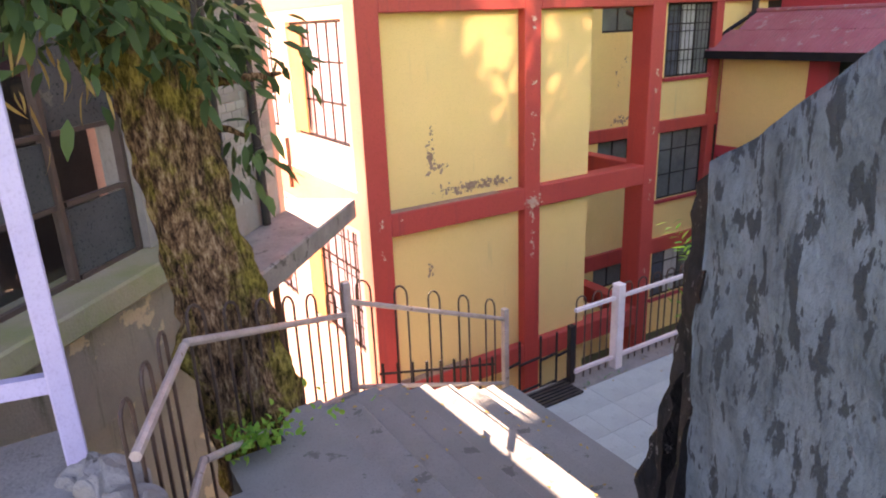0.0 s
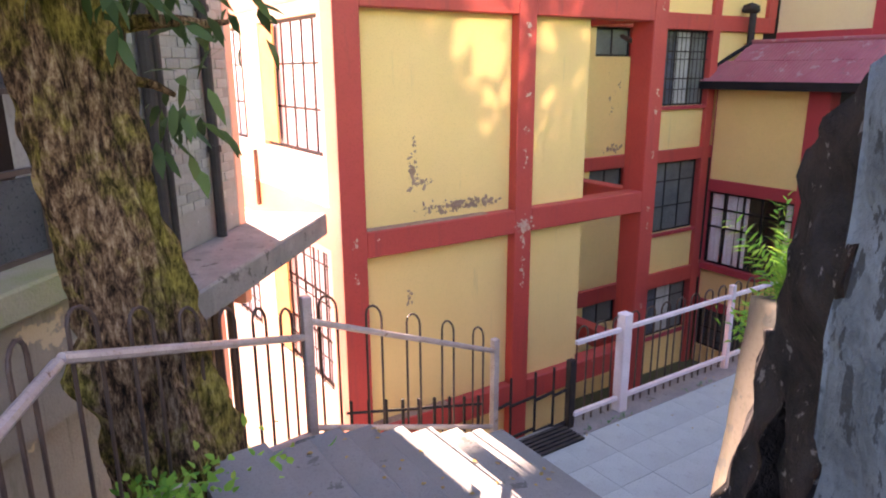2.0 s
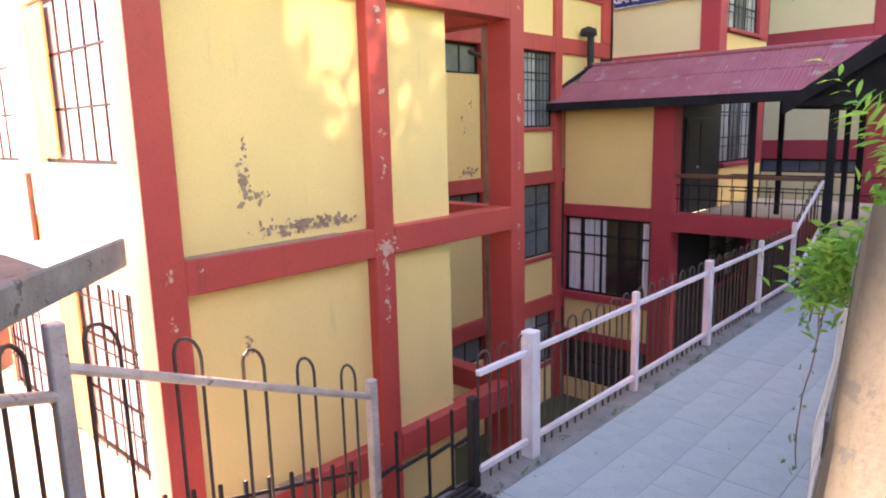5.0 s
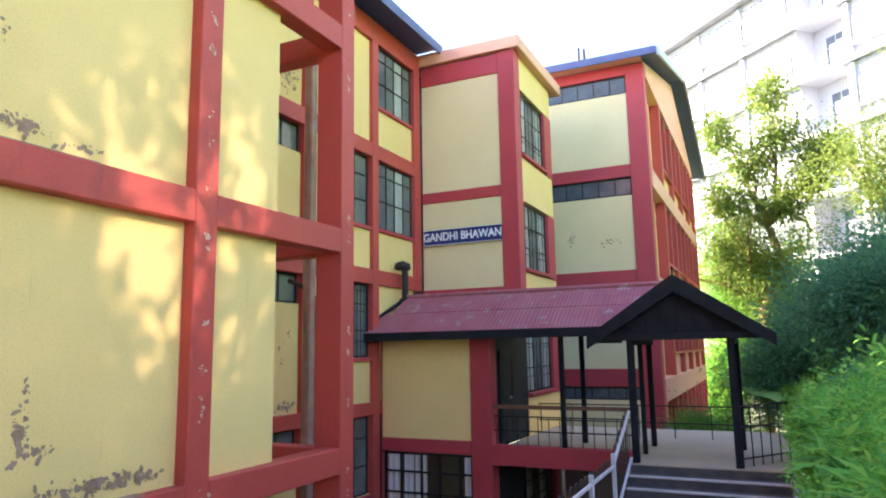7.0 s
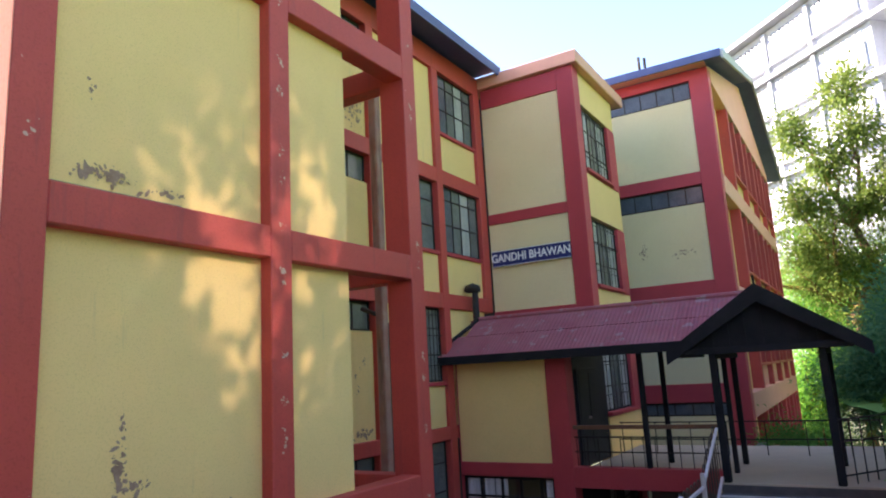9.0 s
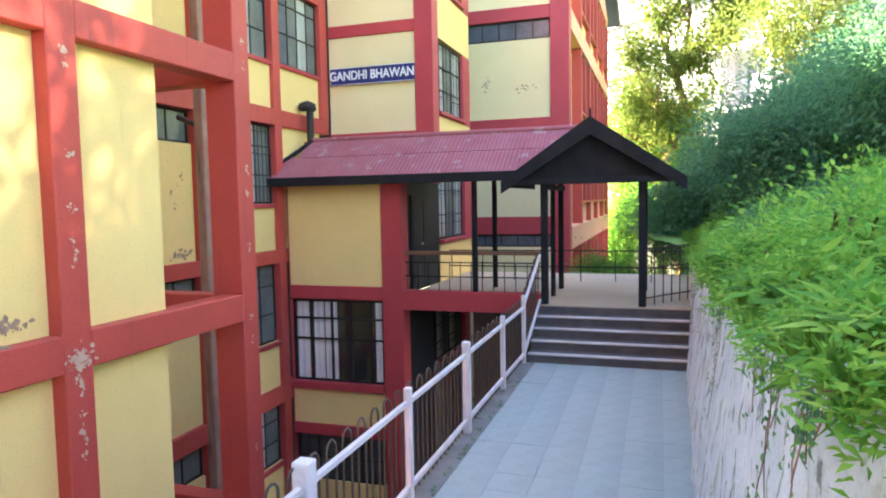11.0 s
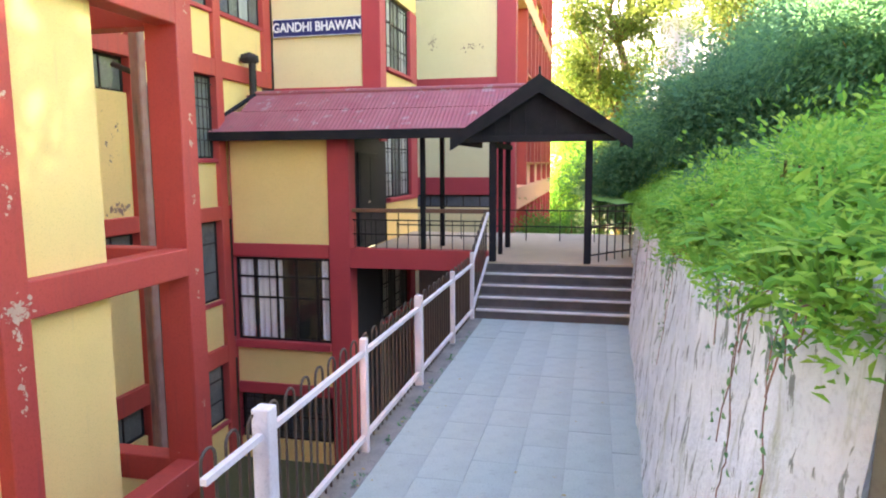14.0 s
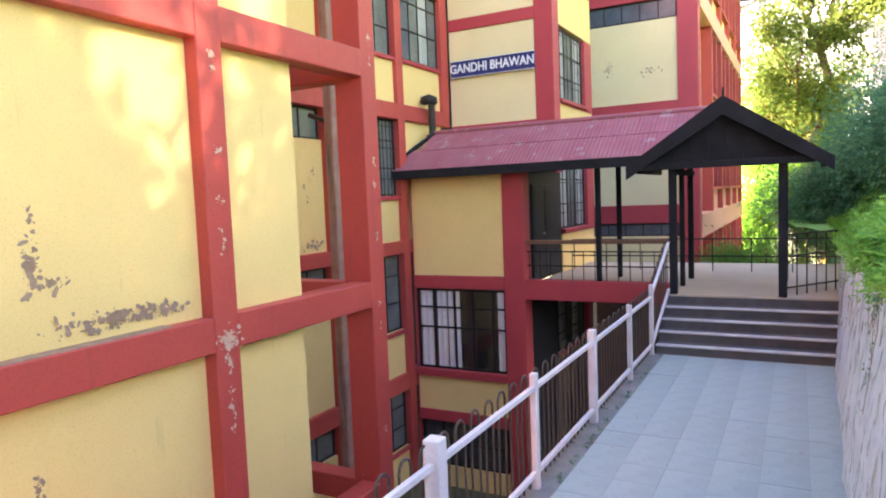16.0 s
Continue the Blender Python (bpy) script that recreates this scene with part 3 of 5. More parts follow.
for z0, z1 in rows:
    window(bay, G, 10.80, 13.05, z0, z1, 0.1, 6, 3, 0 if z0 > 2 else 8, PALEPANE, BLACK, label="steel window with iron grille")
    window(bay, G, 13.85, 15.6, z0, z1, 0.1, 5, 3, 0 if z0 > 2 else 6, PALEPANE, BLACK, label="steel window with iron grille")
    part("shutter", boxed(*G.ext(12.45, 13.0, 0.03, 0.06, z0 + 0.06, z1 - 0.05)), ORANGE, bay, "ochre board behind the grille")
part("pipe", tubed([(4.97, 13.4, 1.6), (4.97, 13.4, 2.5)], 0.035), RUST, bay, "rust-brown downpipe")
# Added to block sun leaking through the slit beside the recessed range.
part("sun_leak_wall", boxed(5.26, 9.8, 13.33, 13.55, COURT, 11.3), PALE, bay)
# Unseen roof: its overhang and length are set to narrow the stair's sun strip.
structure("roof_wing_sun_trim", boxed(4.08, 11.3, 10.1, 26, 11.31, 11.5), ROOFBLUE, "unseen blue roof over the wing, overhang trimming the stair's sunlight", "roof")

# ---- hostel: recessed wall ----
R = Plane("y", 13.10)
rec = thing("hostel_range", "yellow recessed hostel range with red bands and grilled windows", "building", (14, 15, COURT))
RB = [(-1.56, -1.18), (1.57, 1.86), (4.58, 4.94), (7.68, 8.05), (10.7, 11.25)]
for z0, z1 in RB:
    member("band", R, 9.45, 18.55, -0.09, 0.16, z0, z1, RED, rec)
for u0, u1 in ((13.33, 13.6), (16.02, 16.30)):
    member("pier", R, u0, u1, -0.10, 0.16, COURT, 10.7, RED, rec)
member("pier", R, 18.2, 18.55, -0.10, 0.16, 4.94, 10.7, RED, rec)
RF = list(zip([COURT] + [b for a, b in RB[:-1]], [a for a, b in RB]))
for k, (z0, z1) in enumerate(RF):
    member("panel", R, 9.45, 12.25, 0.0, 0.2, z0, z1, YELLOW, rec, bevel=0)
    member("panel", R, 12.25, 13.33, 0.0, 0.2, z0, z1 - 0.6, YELLOW, rec, bevel=0)
    window(rec, R, 12.25, 13.33, z1 - 0.6, z1, 0.06, 2, 1, 0, GREYPANE, BLACK)
    member("panel", R, 13.6, 14.35, 0.0, 0.2, z0, z1, YELLOW, rec, bevel=0)
    sill = z0 + 1.02
    member("panel", R, 14.35, 16.02, 0.0, 0.2, z0, sill, YELLOW, rec, bevel=0)
    if k < 4:
        window(rec, R, 14.35, 16.02, sill, z1, 0.06, 4, 3, 11 if k == 2 else 0, GREYPANE if k == 1 else (DIMPANE, MILKPANE, GREYPANE), BLACK, sill=REDPINK, label="narrow steel window with black frame", curtain=PALECURTAIN if k != 1 else None, ucuts=(0.33, 0.66), zcuts=(0.36, 0.72))
    else:
        member("panel", R, 14.35, 16.02, 0.0, 0.2, sill, z1, YELLOW, rec, bevel=0)
    if k == 2:
        member("panel", R, 16.30, 18.2, 0.0, 0.2, z0, z1, YELLOW, rec, bevel=0)
    elif k > 2:
        member("panel", R, 16.30, 18.2, 0.0, 0.2, z0, sill, YELLOW, rec, bevel=0)
        window(rec, R, 16.30, 18.2, sill + 0.02, z1, 0.02, 4, 3, 0, (DIMPANE, GREYPANE, MILKPANE, GREYPANE), BLACK, sill=REDPINK, label="wide steel window with black frame", curtain=PALECURTAIN, folds=((0.30, 0.48), (0.56, 0.82)), ucuts=(0.3, 0.52, 0.76), zcuts=(0.42, 0.8))
peel(rec, R, 12.95, 2.0, 0.6, 0.16, 41, 0.0, BARE, 16)
peel(rec, R, 12.9, 3.2, 0.4, 0.9, 42, 0.0, BARE, 6)
peel(rec, R, 12.9, 8.6, 0.7, 0.8, 43, 0.0, BARE, 40)
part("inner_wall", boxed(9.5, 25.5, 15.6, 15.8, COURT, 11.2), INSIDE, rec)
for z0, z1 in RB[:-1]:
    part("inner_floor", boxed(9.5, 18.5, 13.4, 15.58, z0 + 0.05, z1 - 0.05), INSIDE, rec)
bm = bmesh.new()
box(bm, 9.2, 18.62, 12.35, 13.6, 11.36, 11.46)
box(bm, 9.2, 18.62, 12.30, 12.36, 11.18, 11.44)
structure("roof_range", bm, ROOFBLUE, "blue sheet roof edge over the recessed range", "roof")
structure("roof_slope", boxed(9.2, 25.0, 13.6, 19.0, 11.36, 11.7), ROOFBLUE, "blue sheet roof of the recessed range", "roof")
pole = thing("drain_post", "weathered brown post with a rusty drain pipe", "post", (13.2, 12.3, COURT))
part("post", boxed(12.60, 12.78, 12.28, 12.46, COURT, 9.4, bevel=0.02), OLDTIMBER, pole)
part("pipe", tubed([(12.92, 12.35, COURT), (12.92, 12.35, 3.9), (12.9, 12.5, 4.2), (12.9, 13.0, 4.4)], 0.05), RUST, pole)

# ---- hostel: porch block ----
P = Plane("x", 16.35)
por = thing("porch_block", "yellow porch block with crimson columns and curtained window", "building", (17.3, 11.6, COURT))
member("column", P, 10.25, 10.72, 0.0, 0.42, COURT, 3.42, REDPINK, por)
member("column", P, 12.98, 13.0, 0.02, 0.3, COURT, 3.42, REDPINK, por)
member("band", P, 10.72, 12.98, 0.01, 0.3, 0.74, 1.04, REDPINK, por)
member("band", P, 10.72, 12.98, -0.05, 0.25, -1.30, -1.13, REDPINK, por)
member("band", P, 10.72, 12.98, 0.01, 0.3, -2.36, -2.10, REDPINK, por)
member("panel", P, 10.72, 12.98, 0.05, 0.25, 1.04, 3.42, YELLOW, por, bevel=0)
member("panel", P, 10.72, 12.98, 0.05, 0.25, -2.10, -1.30, YELLOW, por, bevel=0)
member("panel", P, 10.72, 12.98, 0.05, 0.25, COURT, -3.42, YELLOW, por, bevel=0)
window(por, P, 10.74, 12.96, -1.13, 0.72, 0.1, 4, 3, 0, None, BLACK, curtain=CURTAIN, label="black steel window with pink curtains", folds=((0.01, 0.10), (0.52, 0.66), (0.67, 0.78), (0.84, 0.99)), ucuts=(0.14, 0.36, 0.57, 0.80), zcuts=(0.52, 0.77), thick=0.05)
window(por, P, 10.80, 12.96, -3.42, -2.36, 0.12, 4, 2, 10, DARKPANE, BLACK, label="low dark grilled window")
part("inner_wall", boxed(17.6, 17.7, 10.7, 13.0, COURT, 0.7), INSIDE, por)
part("edge_beam", boxed(16.35, 16.62, 7.30, 10.248, 0.56, 0.98, bevel=0.012), REDPINK, por)
part("edge_beam", boxed(16.36, 24.8, 7.1, 7.28, 0.30, 0.545, bevel=0.012), REDPINK, por)
Q = Plane("y", 10.26)
part("wall", boxed(16.60, 19.1, 10.30, 10.5, 0.85, 3.4), DARKDOOR, por, "near-black lobby wall")
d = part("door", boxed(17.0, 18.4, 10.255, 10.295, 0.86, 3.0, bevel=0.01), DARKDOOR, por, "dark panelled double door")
part("knob", tubed([(17.62, 10.25, 1.9), (17.62, 10.21, 1.9)], 0.03), STEEL, d)
for a, b in ((17.08, 17.64), (17.76, 18.32)):
    for z0, z1 in ((1.0, 1.75), (1.9, 2.9)):
        part("door_panel", boxed(a, b, 10.242, 10.256, z0, z1, bevel=0.006), DARKDOOR, d)
# Near-black sheet stands in for the darkness of the opening below the lobby.
part("wall", boxed(16.78, 18.55, 10.30, 10.5, COURT, 0.54), DARKDOOR, por, "near-black sheet in place of the unlit opening below the lobby")
part("pier", boxed(21.0, 21.5, 10.22, 10.6, COURT, 0.54, bevel=0.012), REDPINK, por)
window(por, Q, 18.7, 20.9, -1.1, 0.2, 0.05, 4, 3, 6, (MILKPANE, GREYPANE), BLACK, sill=REDPINK, label="grilled window below the lobby")
# Dark plaster puts the under-porch shade into this panel's colour.
part("panel", boxed(18.56, 21.0, 10.28, 10.5, COURT, -1.2), TONEDPLASTER, por)

# ---- hostel: sign block ----
S = Plane("x", 18.60)
sig = thing("sign_block", "cream hostel block with red frame and parapet", "building", (20, 11.6, COURT))
member("pillar", S, 10.23, 10.69, 0.0, 0.46, 3.3, 11.05, REDPINK, sig)
for z0, z1 in ((4.35, 4.6), (6.98, 7.27), (10.35, 10.9)):
    member("band", S, 10.69, 13.0, 0.01, 0.3, z0, z1, REDPINK, sig)
for z0, z1 in ((3.4, 4.35), (4.6, 6.98), (7.27, 10.35)):
    member("panel", S, 10.69, 13.0, 0.05, 0.3, z0, z1, CREAM, sig, bevel=0)
part("parapet", boxed(18.5, 22.6, 10.05, 13.3, 10.93, 11.28, bevel=0.02), SALMON, sig)
T = Plane("y", 10.25)
member("panel", T, 19.06, 22.0, 0.02, 0.3, 10.0, 10.9, YELLOW, sig, bevel=0)
for z0, z1 in ((8.2, 9.95), (5.1, 6.85), (1.9, 3.75)):
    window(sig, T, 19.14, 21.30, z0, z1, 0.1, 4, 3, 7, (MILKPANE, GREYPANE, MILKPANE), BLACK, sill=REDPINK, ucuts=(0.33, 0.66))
    member("panel", T, 19.06, 22.0, 0.02, 0.3, z0 - 1.3, z0 - 0.12, YELLOW, sig, bevel=0)
    member("pier", T, 21.32, 22.0, 0.0, 0.3, z0 - 0.11, z1 + 0.02, REDPINK, sig)
    member("band", T, 19.06, 22.0, 0.0, 0.3, z0 - 0.115 - 0.002, z0 - 0.112, REDPINK, sig)
part("inner_wall", boxed(19.2, 24.8, 12.0, 12.1, 0.9, 10.9), INSIDE, sig)
sign = thing("name_board", "blue board with white painted hostel name", "sign", (18.57, 11.8, 5.9))
part("board", boxed(18.555, 18.605, 10.69, 12.93, 5.80, 6.22, bevel=0.006), SIGNBLUE, sign)
rim = bmesh.new()
for a in ((10.69, 12.93, 5.80, 5.815), (10.69, 12.93, 6.205, 6.22)):
    box(rim, 18.549, 18.556, *a)
part("rim", rim, SIGNWHITE, sign)
fc = bpy.data.curves.new("lettering", "FONT")
fc.body, fc.size, fc.extrude, fc.align_x, fc.align_y, fc.offset = "GANDHI BHAWAN", 0.305, 0.004, "CENTER", "CENTER", 0.007
tmp = new("lettering", fc)
tmp.matrix_world = Matrix(((0, 0, -1, 18.55), (-1, 0, 0, 11.81), (0, 1, 0, 6.01), (0, 0, 0, 1))) @ Matrix.Diagonal((0.86, 1, 1, 1))
bpy.context.view_layer.update()
me = bpy.data.meshes.new_from_object(tmp.evaluated_get(bpy.context.evaluated_depsgraph_get()))
me.transform(tmp.matrix_world)
bpy.data.objects.remove(tmp)
me.transform(Matrix.Translation(-sign.location))
me.materials.append(SIGNWHITE)
lo = new("lettering", me)
lo.parent = sign
tagged(lo, "white lettering reading GANDHI BHAWAN")

# ---- hostel: far block ----
U = Plane("x", 25.0)
far = thing("far_block", "cream gabled end block with slit windows and red fins", "building", (32, 10, COURT))
member("pillar", U, 7.79, 8.40, 0.0, 0.5, COURT, 12.58, REDPINK, far)
for z0, z1 in ((1.72, 2.3), (5.04, 5.52), (8.66, 9.09), (12.23, 12.6)):
    member("band", U, 8.4, 11.2, 0.01, 0.3, z0, z1, REDPINK, far)
for z0, z1, slit in ((COURT, 1.3, 0.41), (2.3, 5.04, 0), (5.52, 8.04, 0.61), (9.09, 11.6, 0.62)):
    member("panel", U, 8.4, 11.2, 0.06, 0.3, z0, z1, CREAM, far, bevel=0)
    if slit:
        window(far, U, 8.4, 11.2, z1 + 0.001, z1 + slit, 0.08, 5, 1, 0, DIMPANE, BLACK, label="slit window of dark panes")
peel(far, U, 10.5, 6.75, 0.3, 0.6, 51, 0.06, BARE, 14)
peel(far, U, 9.2, 6.5, 0.8, 0.3, 52, 0.06, BARE, 11)
V = Plane("y", 7.80)
GABLE_END, BAYW = 42.0, 3.30
for i in range(5):
    a = 25.5 + BAYW * i
    b = a + BAYW - 0.3
    member("fin", V, b, b + 0.3, -0.02, 0.5, COURT, 12.2, RED, far)
    mid = (a + b) / 2
    for z0, z1 in ((-1.5, 1.2), (1.95, 4.9), (5.3, 8.35), (9.0, 12.2)):
        sill = z0 + 0.85
        if i == 0:
            member("panel", V, a, b, 0.34, 0.5, z0, z1, YELLOW, far, bevel=0)
            continue
        member("spandrel", V, a, b, 0.16, 0.5, z0, sill - 0.1, YELLOW if z0 > 5 else SALMON, far, bevel=0)
        member("ledge", V, a, b, 0.0, 0.5, sill - 0.1, sill, RED, far)
        member("fin", V, mid - 0.09, mid + 0.09, 0.0, 0.5, sill, z1, RED, far)
        for c, e in ((a, mid - 0.09), (mid + 0.09, b)):
            window(far, V, c, e, sill, z1, 0.40, 2, 3, 0, DIMPANE, BLACK)
for z0, z1 in ((1.2, 1.95), (4.9, 5.3), (8.35, 9.0), (12.2, 12.6)):
    member("band", V, 25.5, GABLE_END - 0.32, -0.03, 0.5, z0, z1, SALMON, far)
# gable wall and its pitched roof, ridge running back over the block
RIDGE_X, RIDGE_Z, EAVE_L, EAVE_R, EAVE_Z = 34.0, 15.15, 24.4, 43.7, 12.66
bm = bmesh.new()
loops = [[bm.verts.new((x, y, z)) for x, z in ((25.0, 12.6), (GABLE_END, 12.6), (RIDGE_X, RIDGE_Z - 0.2))] for y in (7.79, 8.1)]
bm.faces.new(loops[0])
bm.faces.new(loops[1][::-1])
for i in range(3):
    bm.faces.new((loops[0][i], loops[1][i], loops[1][(i + 1) % 3], loops[0][(i + 1) % 3]))
bmesh.ops.recalc_face_normals(bm, faces=bm.faces)
part("gable_wall", bm, SALMON, far, "salmon painted gable")
part("end_wall", boxed(GABLE_END - 0.3, GABLE_END, 8.32, 16.0, COURT, 12.6), SALMON, far)
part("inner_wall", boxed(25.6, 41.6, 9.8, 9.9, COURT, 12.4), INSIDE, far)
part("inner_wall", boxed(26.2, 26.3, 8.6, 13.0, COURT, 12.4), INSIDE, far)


def pitched(x0, z0, x1, z1, y0, y1, thick):
    """One slope of a roof, as a slab between its eave and its ridge."""
    bm = bmesh.new()
    rings = [[bm.verts.new((x, y, z)) for x, z in ((x0, z0), (x1, z1), (x1, z1 + thick), (x0, z0 + thick))] for y in (y0, y1)]
    bm.faces.new(rings[0])
    bm.faces.new(rings[1][::-1])
    for i in range(4):
        bm.faces.new((rings[0][i], rings[1][i], rings[1][(i + 1) % 4], rings[0][(i + 1) % 4]))
    bmesh.ops.recalc_face_normals(bm, faces=bm.faces)
    return bm


structure("roof_far_front", pitched(EAVE_L, EAVE_Z, RIDGE_X, RIDGE_Z, 7.25, 16.0, 0.10), ROOFBLUE, "blue sheet roof slope over the end block", "roof")
structure("roof_far_back", pitched(EAVE_R, EAVE_Z, RIDGE_X + 0.003, RIDGE_Z, 7.25, 16.0, 0.10), ROOFBLUE, "blue sheet roof slope behind the ridge", "roof")
part("bargeboard", pitched(EAVE_L, EAVE_Z - 0.18, RIDGE_X, RIDGE_Z - 0.18, 7.17, 7.245, 0.30), FARWHITE, far, "pale painted bargeboard")
part("bargeboard", pitched(EAVE_R, EAVE_Z - 0.18, RIDGE_X + 0.004, RIDGE_Z - 0.18, 7.17, 7.245, 0.30), FARROOF, far, "grey bargeboard")
part("fascia", boxed(EAVE_L - 0.06, EAVE_L - 0.004, 7.25, 11.3, EAVE_Z - 0.12, EAVE_Z + 0.13), ROOFBLUE, far, "blue painted eaves board")
part("soffit", boxed(EAVE_L, 24.99, 7.8, 11.2, 12.605, 12.64), SALMON, far)
vent = thing("roof_vent", "pair of dark vent pipes on the roof", "vent", (25.2, 9.9, 12.9))
for y in (9.8, 10.0):
    part("pipe", tubed([(25.2, y, 12.84), (25.2, y, 13.55 + 0.4 * (y - 9.8))], 0.05, 8), PIPE, vent)

# ---- canopy over the porch ----
can = thing("porch_canopy", "red corrugated canopy on black timber posts", "canopy", (17.0, 8.5, 0.85))
EAVE, RIDGE, EX0, RX, EX1 = 3.42, 4.31, 15.90, 17.25, 18.58


def corrugated(a, b, c, d, waves, amp=0.0055, thick=0.02):
    """A wavy sheet: a-b is the eave, d-c the ridge; the waves run from eave to ridge."""
    a, b, c, d = (Vector(v) for v in (a, b, c, d))
    up = (b - a).cross(d - a).normalized()
    if up.z < 0:
        up = -up
    bm = bmesh.new()
    n = waves * 6
    top, low = [], []
    for i in range(n + 1):
        f = i / n
        o = up * amp * math.sin(2 * math.pi * waves * f)
        p, q = a.lerp(b, f) + o, d.lerp(c, f) + o
        top.append((bm.verts.new(p), bm.verts.new(q)))
        low.append((bm.verts.new(p - up * thick), bm.verts.new(q - up * thick)))
    for i in range(n):
        bm.faces.new((top[i][0], top[i + 1][0], top[i + 1][1], top[i][1]))
        bm.faces.new((low[i][0], low[i][1], low[i + 1][1], low[i + 1][0]))
        bm.faces.new((top[i][0], low[i][0], low[i + 1][0], top[i + 1][0]))
    return bm


for k in range(2):
    za, zb = EAVE + (RIDGE - EAVE) * 0.52 * k, EAVE + (RIDGE - EAVE) * (0.54 + 0.46 * k)
    xa, xb = EX0 + (RX - EX0) * 0.52 * k, EX0 + (RX - EX0) * (0.54 + 0.46 * k)
    off = 0.012 * k
    for y0, y1 in ((6.36, 7.75), (7.75, 9.2), (9.2, 10.75), (10.75, 12.2), (12.2, 13.35 - 0.55 * k)):
        part("roof_sheet", corrugated((xa, y1, za + off), (xa, y0 - 0.06, za + off), (xb, y0 - 0.06, zb + off), (xb, y1, zb + off), 18), ROOFRED, can)
part("roof_sheet", corrugated((EX1, 6.2, EAVE), (EX1, 13.0, EAVE), (RX, 13.0, RIDGE), (RX, 6.2, RIDGE), 60), ROOFRED, can)
part("ridge_cap", tubed([(RX, 12.75, RIDGE + 0.02), (RX, 6.3, RIDGE + 0.02)], 0.06, 8), ROOFRED, can)
part("fascia", boxed(EX0 - 0.03, EX0 + 0.02, 7.62, 13.42, 3.24, EAVE + 0.01, bevel=0.006), DARKWOOD, can)
part("verge", tubed([(EX0, 13.38, EAVE + 0.02), (RX, 12.75, RIDGE + 0.02)], 0.05, 6), DARKWOOD, can)
part("soffit", boxed(EX0 + 0.03, 16.34, 7.7, 13.05, 3.36, 3.40), DARKWOOD, can)
# cross gable over the steps
GX, GY, GH, GE = 15.72, 6.25, 4.30, 3.24
for y in (7.82, 4.68):
    sgn = 1 if y > GY else -1
    part("roof_sheet", corrugated((GX - 0.02, y, GE - 0.02), (18.6, y, GE - 0.02), (18.6, GY, GH), (GX - 0.02, GY, GH), 22), ROOFRED, can)
    b2 = bmesh.new()
    face = [(y + 0.10 * sgn, GE - 0.02), (GY, GH + 0.06), (GY, GH - 0.27), (y + 0.10 * sgn, GE - 0.25)]
    fa, fb = ([b2.verts.new((x, u, z)) for u, z in face] for x in (GX - 0.10, GX - 0.03))
    b2.faces.new(fa)
    b2.faces.new(fb[::-1])
    for i in range(4):
        b2.faces.new((fa[i], fb[i], fb[(i + 1) % 4], fa[(i + 1) % 4]))
    bmesh.ops.recalc_face_normals(b2, faces=b2.faces)
    part("bargeboard", b2, DARKWOOD, can)
    part("eave_board", boxed(GX - 0.05, 18.6, y - 0.03, y + 0.03, GE - 0.14, GE + 0.01), DARKWOOD, can)
bm = bmesh.new()
tri = [(GX + 0.12, 7.62, GE), (GX + 0.12, 4.88, GE), (GX + 0.12, GY, GH - 0.08)]
vs = [bm.verts.new(p) for p in tri]
ws = [bm.verts.new((x + 0.03, y, z)) for x, y, z in tri]
bm.faces.new(vs)
bm.faces.new(ws[::-1])
for i in range(3):
    bm.faces.new((vs[i], ws[i], ws[(i + 1) % 3], vs[(i + 1) % 3]))
g = part("gable_board", bm, DARKWOOD, can)
for k in range(9):
    y = 5.1 + 0.285 * k
    h = GE + (GH - 0.2 - GE) * (1 - abs(y - GY) / 1.38)
    if h > GE + 0.1:
        part("batten", boxed(GX + 0.095, GX + 0.118, y - 0.012, y + 0.012, GE + 0.02, h), DARKWOOD, g)
part("tie_beam", boxed(GX - 0.02, GX + 0.1, 4.85, 7.65, 3.14, 3.26, bevel=0.01), DARKWOOD, can)
part("spike", tubed([(GX - 0.05, GY, GH), (GX - 0.05, GY, GH + 0.2)], 0.02, 6), DARKWOOD, can)
for x, y, w in ((15.92, 7.14, 0.13), (15.92, 5.34, 0.13), (16.42, 8.66, 0.10), (18.2, 8.66, 0.10), (18.2, 7.14, 0.11), (18.2, 5.34, 0.11), (17.0, 7.14, 0.09)):
    z0 = 0.85 if x != 16.42 else 0.985
    part("post", boxed(x - w / 2, x + w / 2, y - w / 2, y + w / 2, z0, 3.38 if y > 5.4 else 3.2, bevel=0.01), DARKWOOD, can)
for y in (7.14, 5.34):
    part("plate", boxed(15.8, 18.6, y - 0.05, y + 0.05, 3.05, 3.15), DARKWOOD, can)
flue = thing("stove_flue", "black bent vent pipe beside the canopy ridge", "flue", (17.25, 12.8, 4.4))
part("pipe", tubed([(17.25, 12.82, 4.3), (17.25, 12.82, 5.02)], 0.085, 12), PIPE, flue)
part("cowl", tubed([(17.25, 12.70, 5.02), (17.25, 12.74, 5.09), (17.22, 12.86, 5.13), (17.2, 13.0, 5.11), (17.2, 13.05, 5.05)], 0.10, 10, [0.05, 0.11, 0.13, 0.11, 0.06]), PIPE, flue, "sooty rounded cowl")


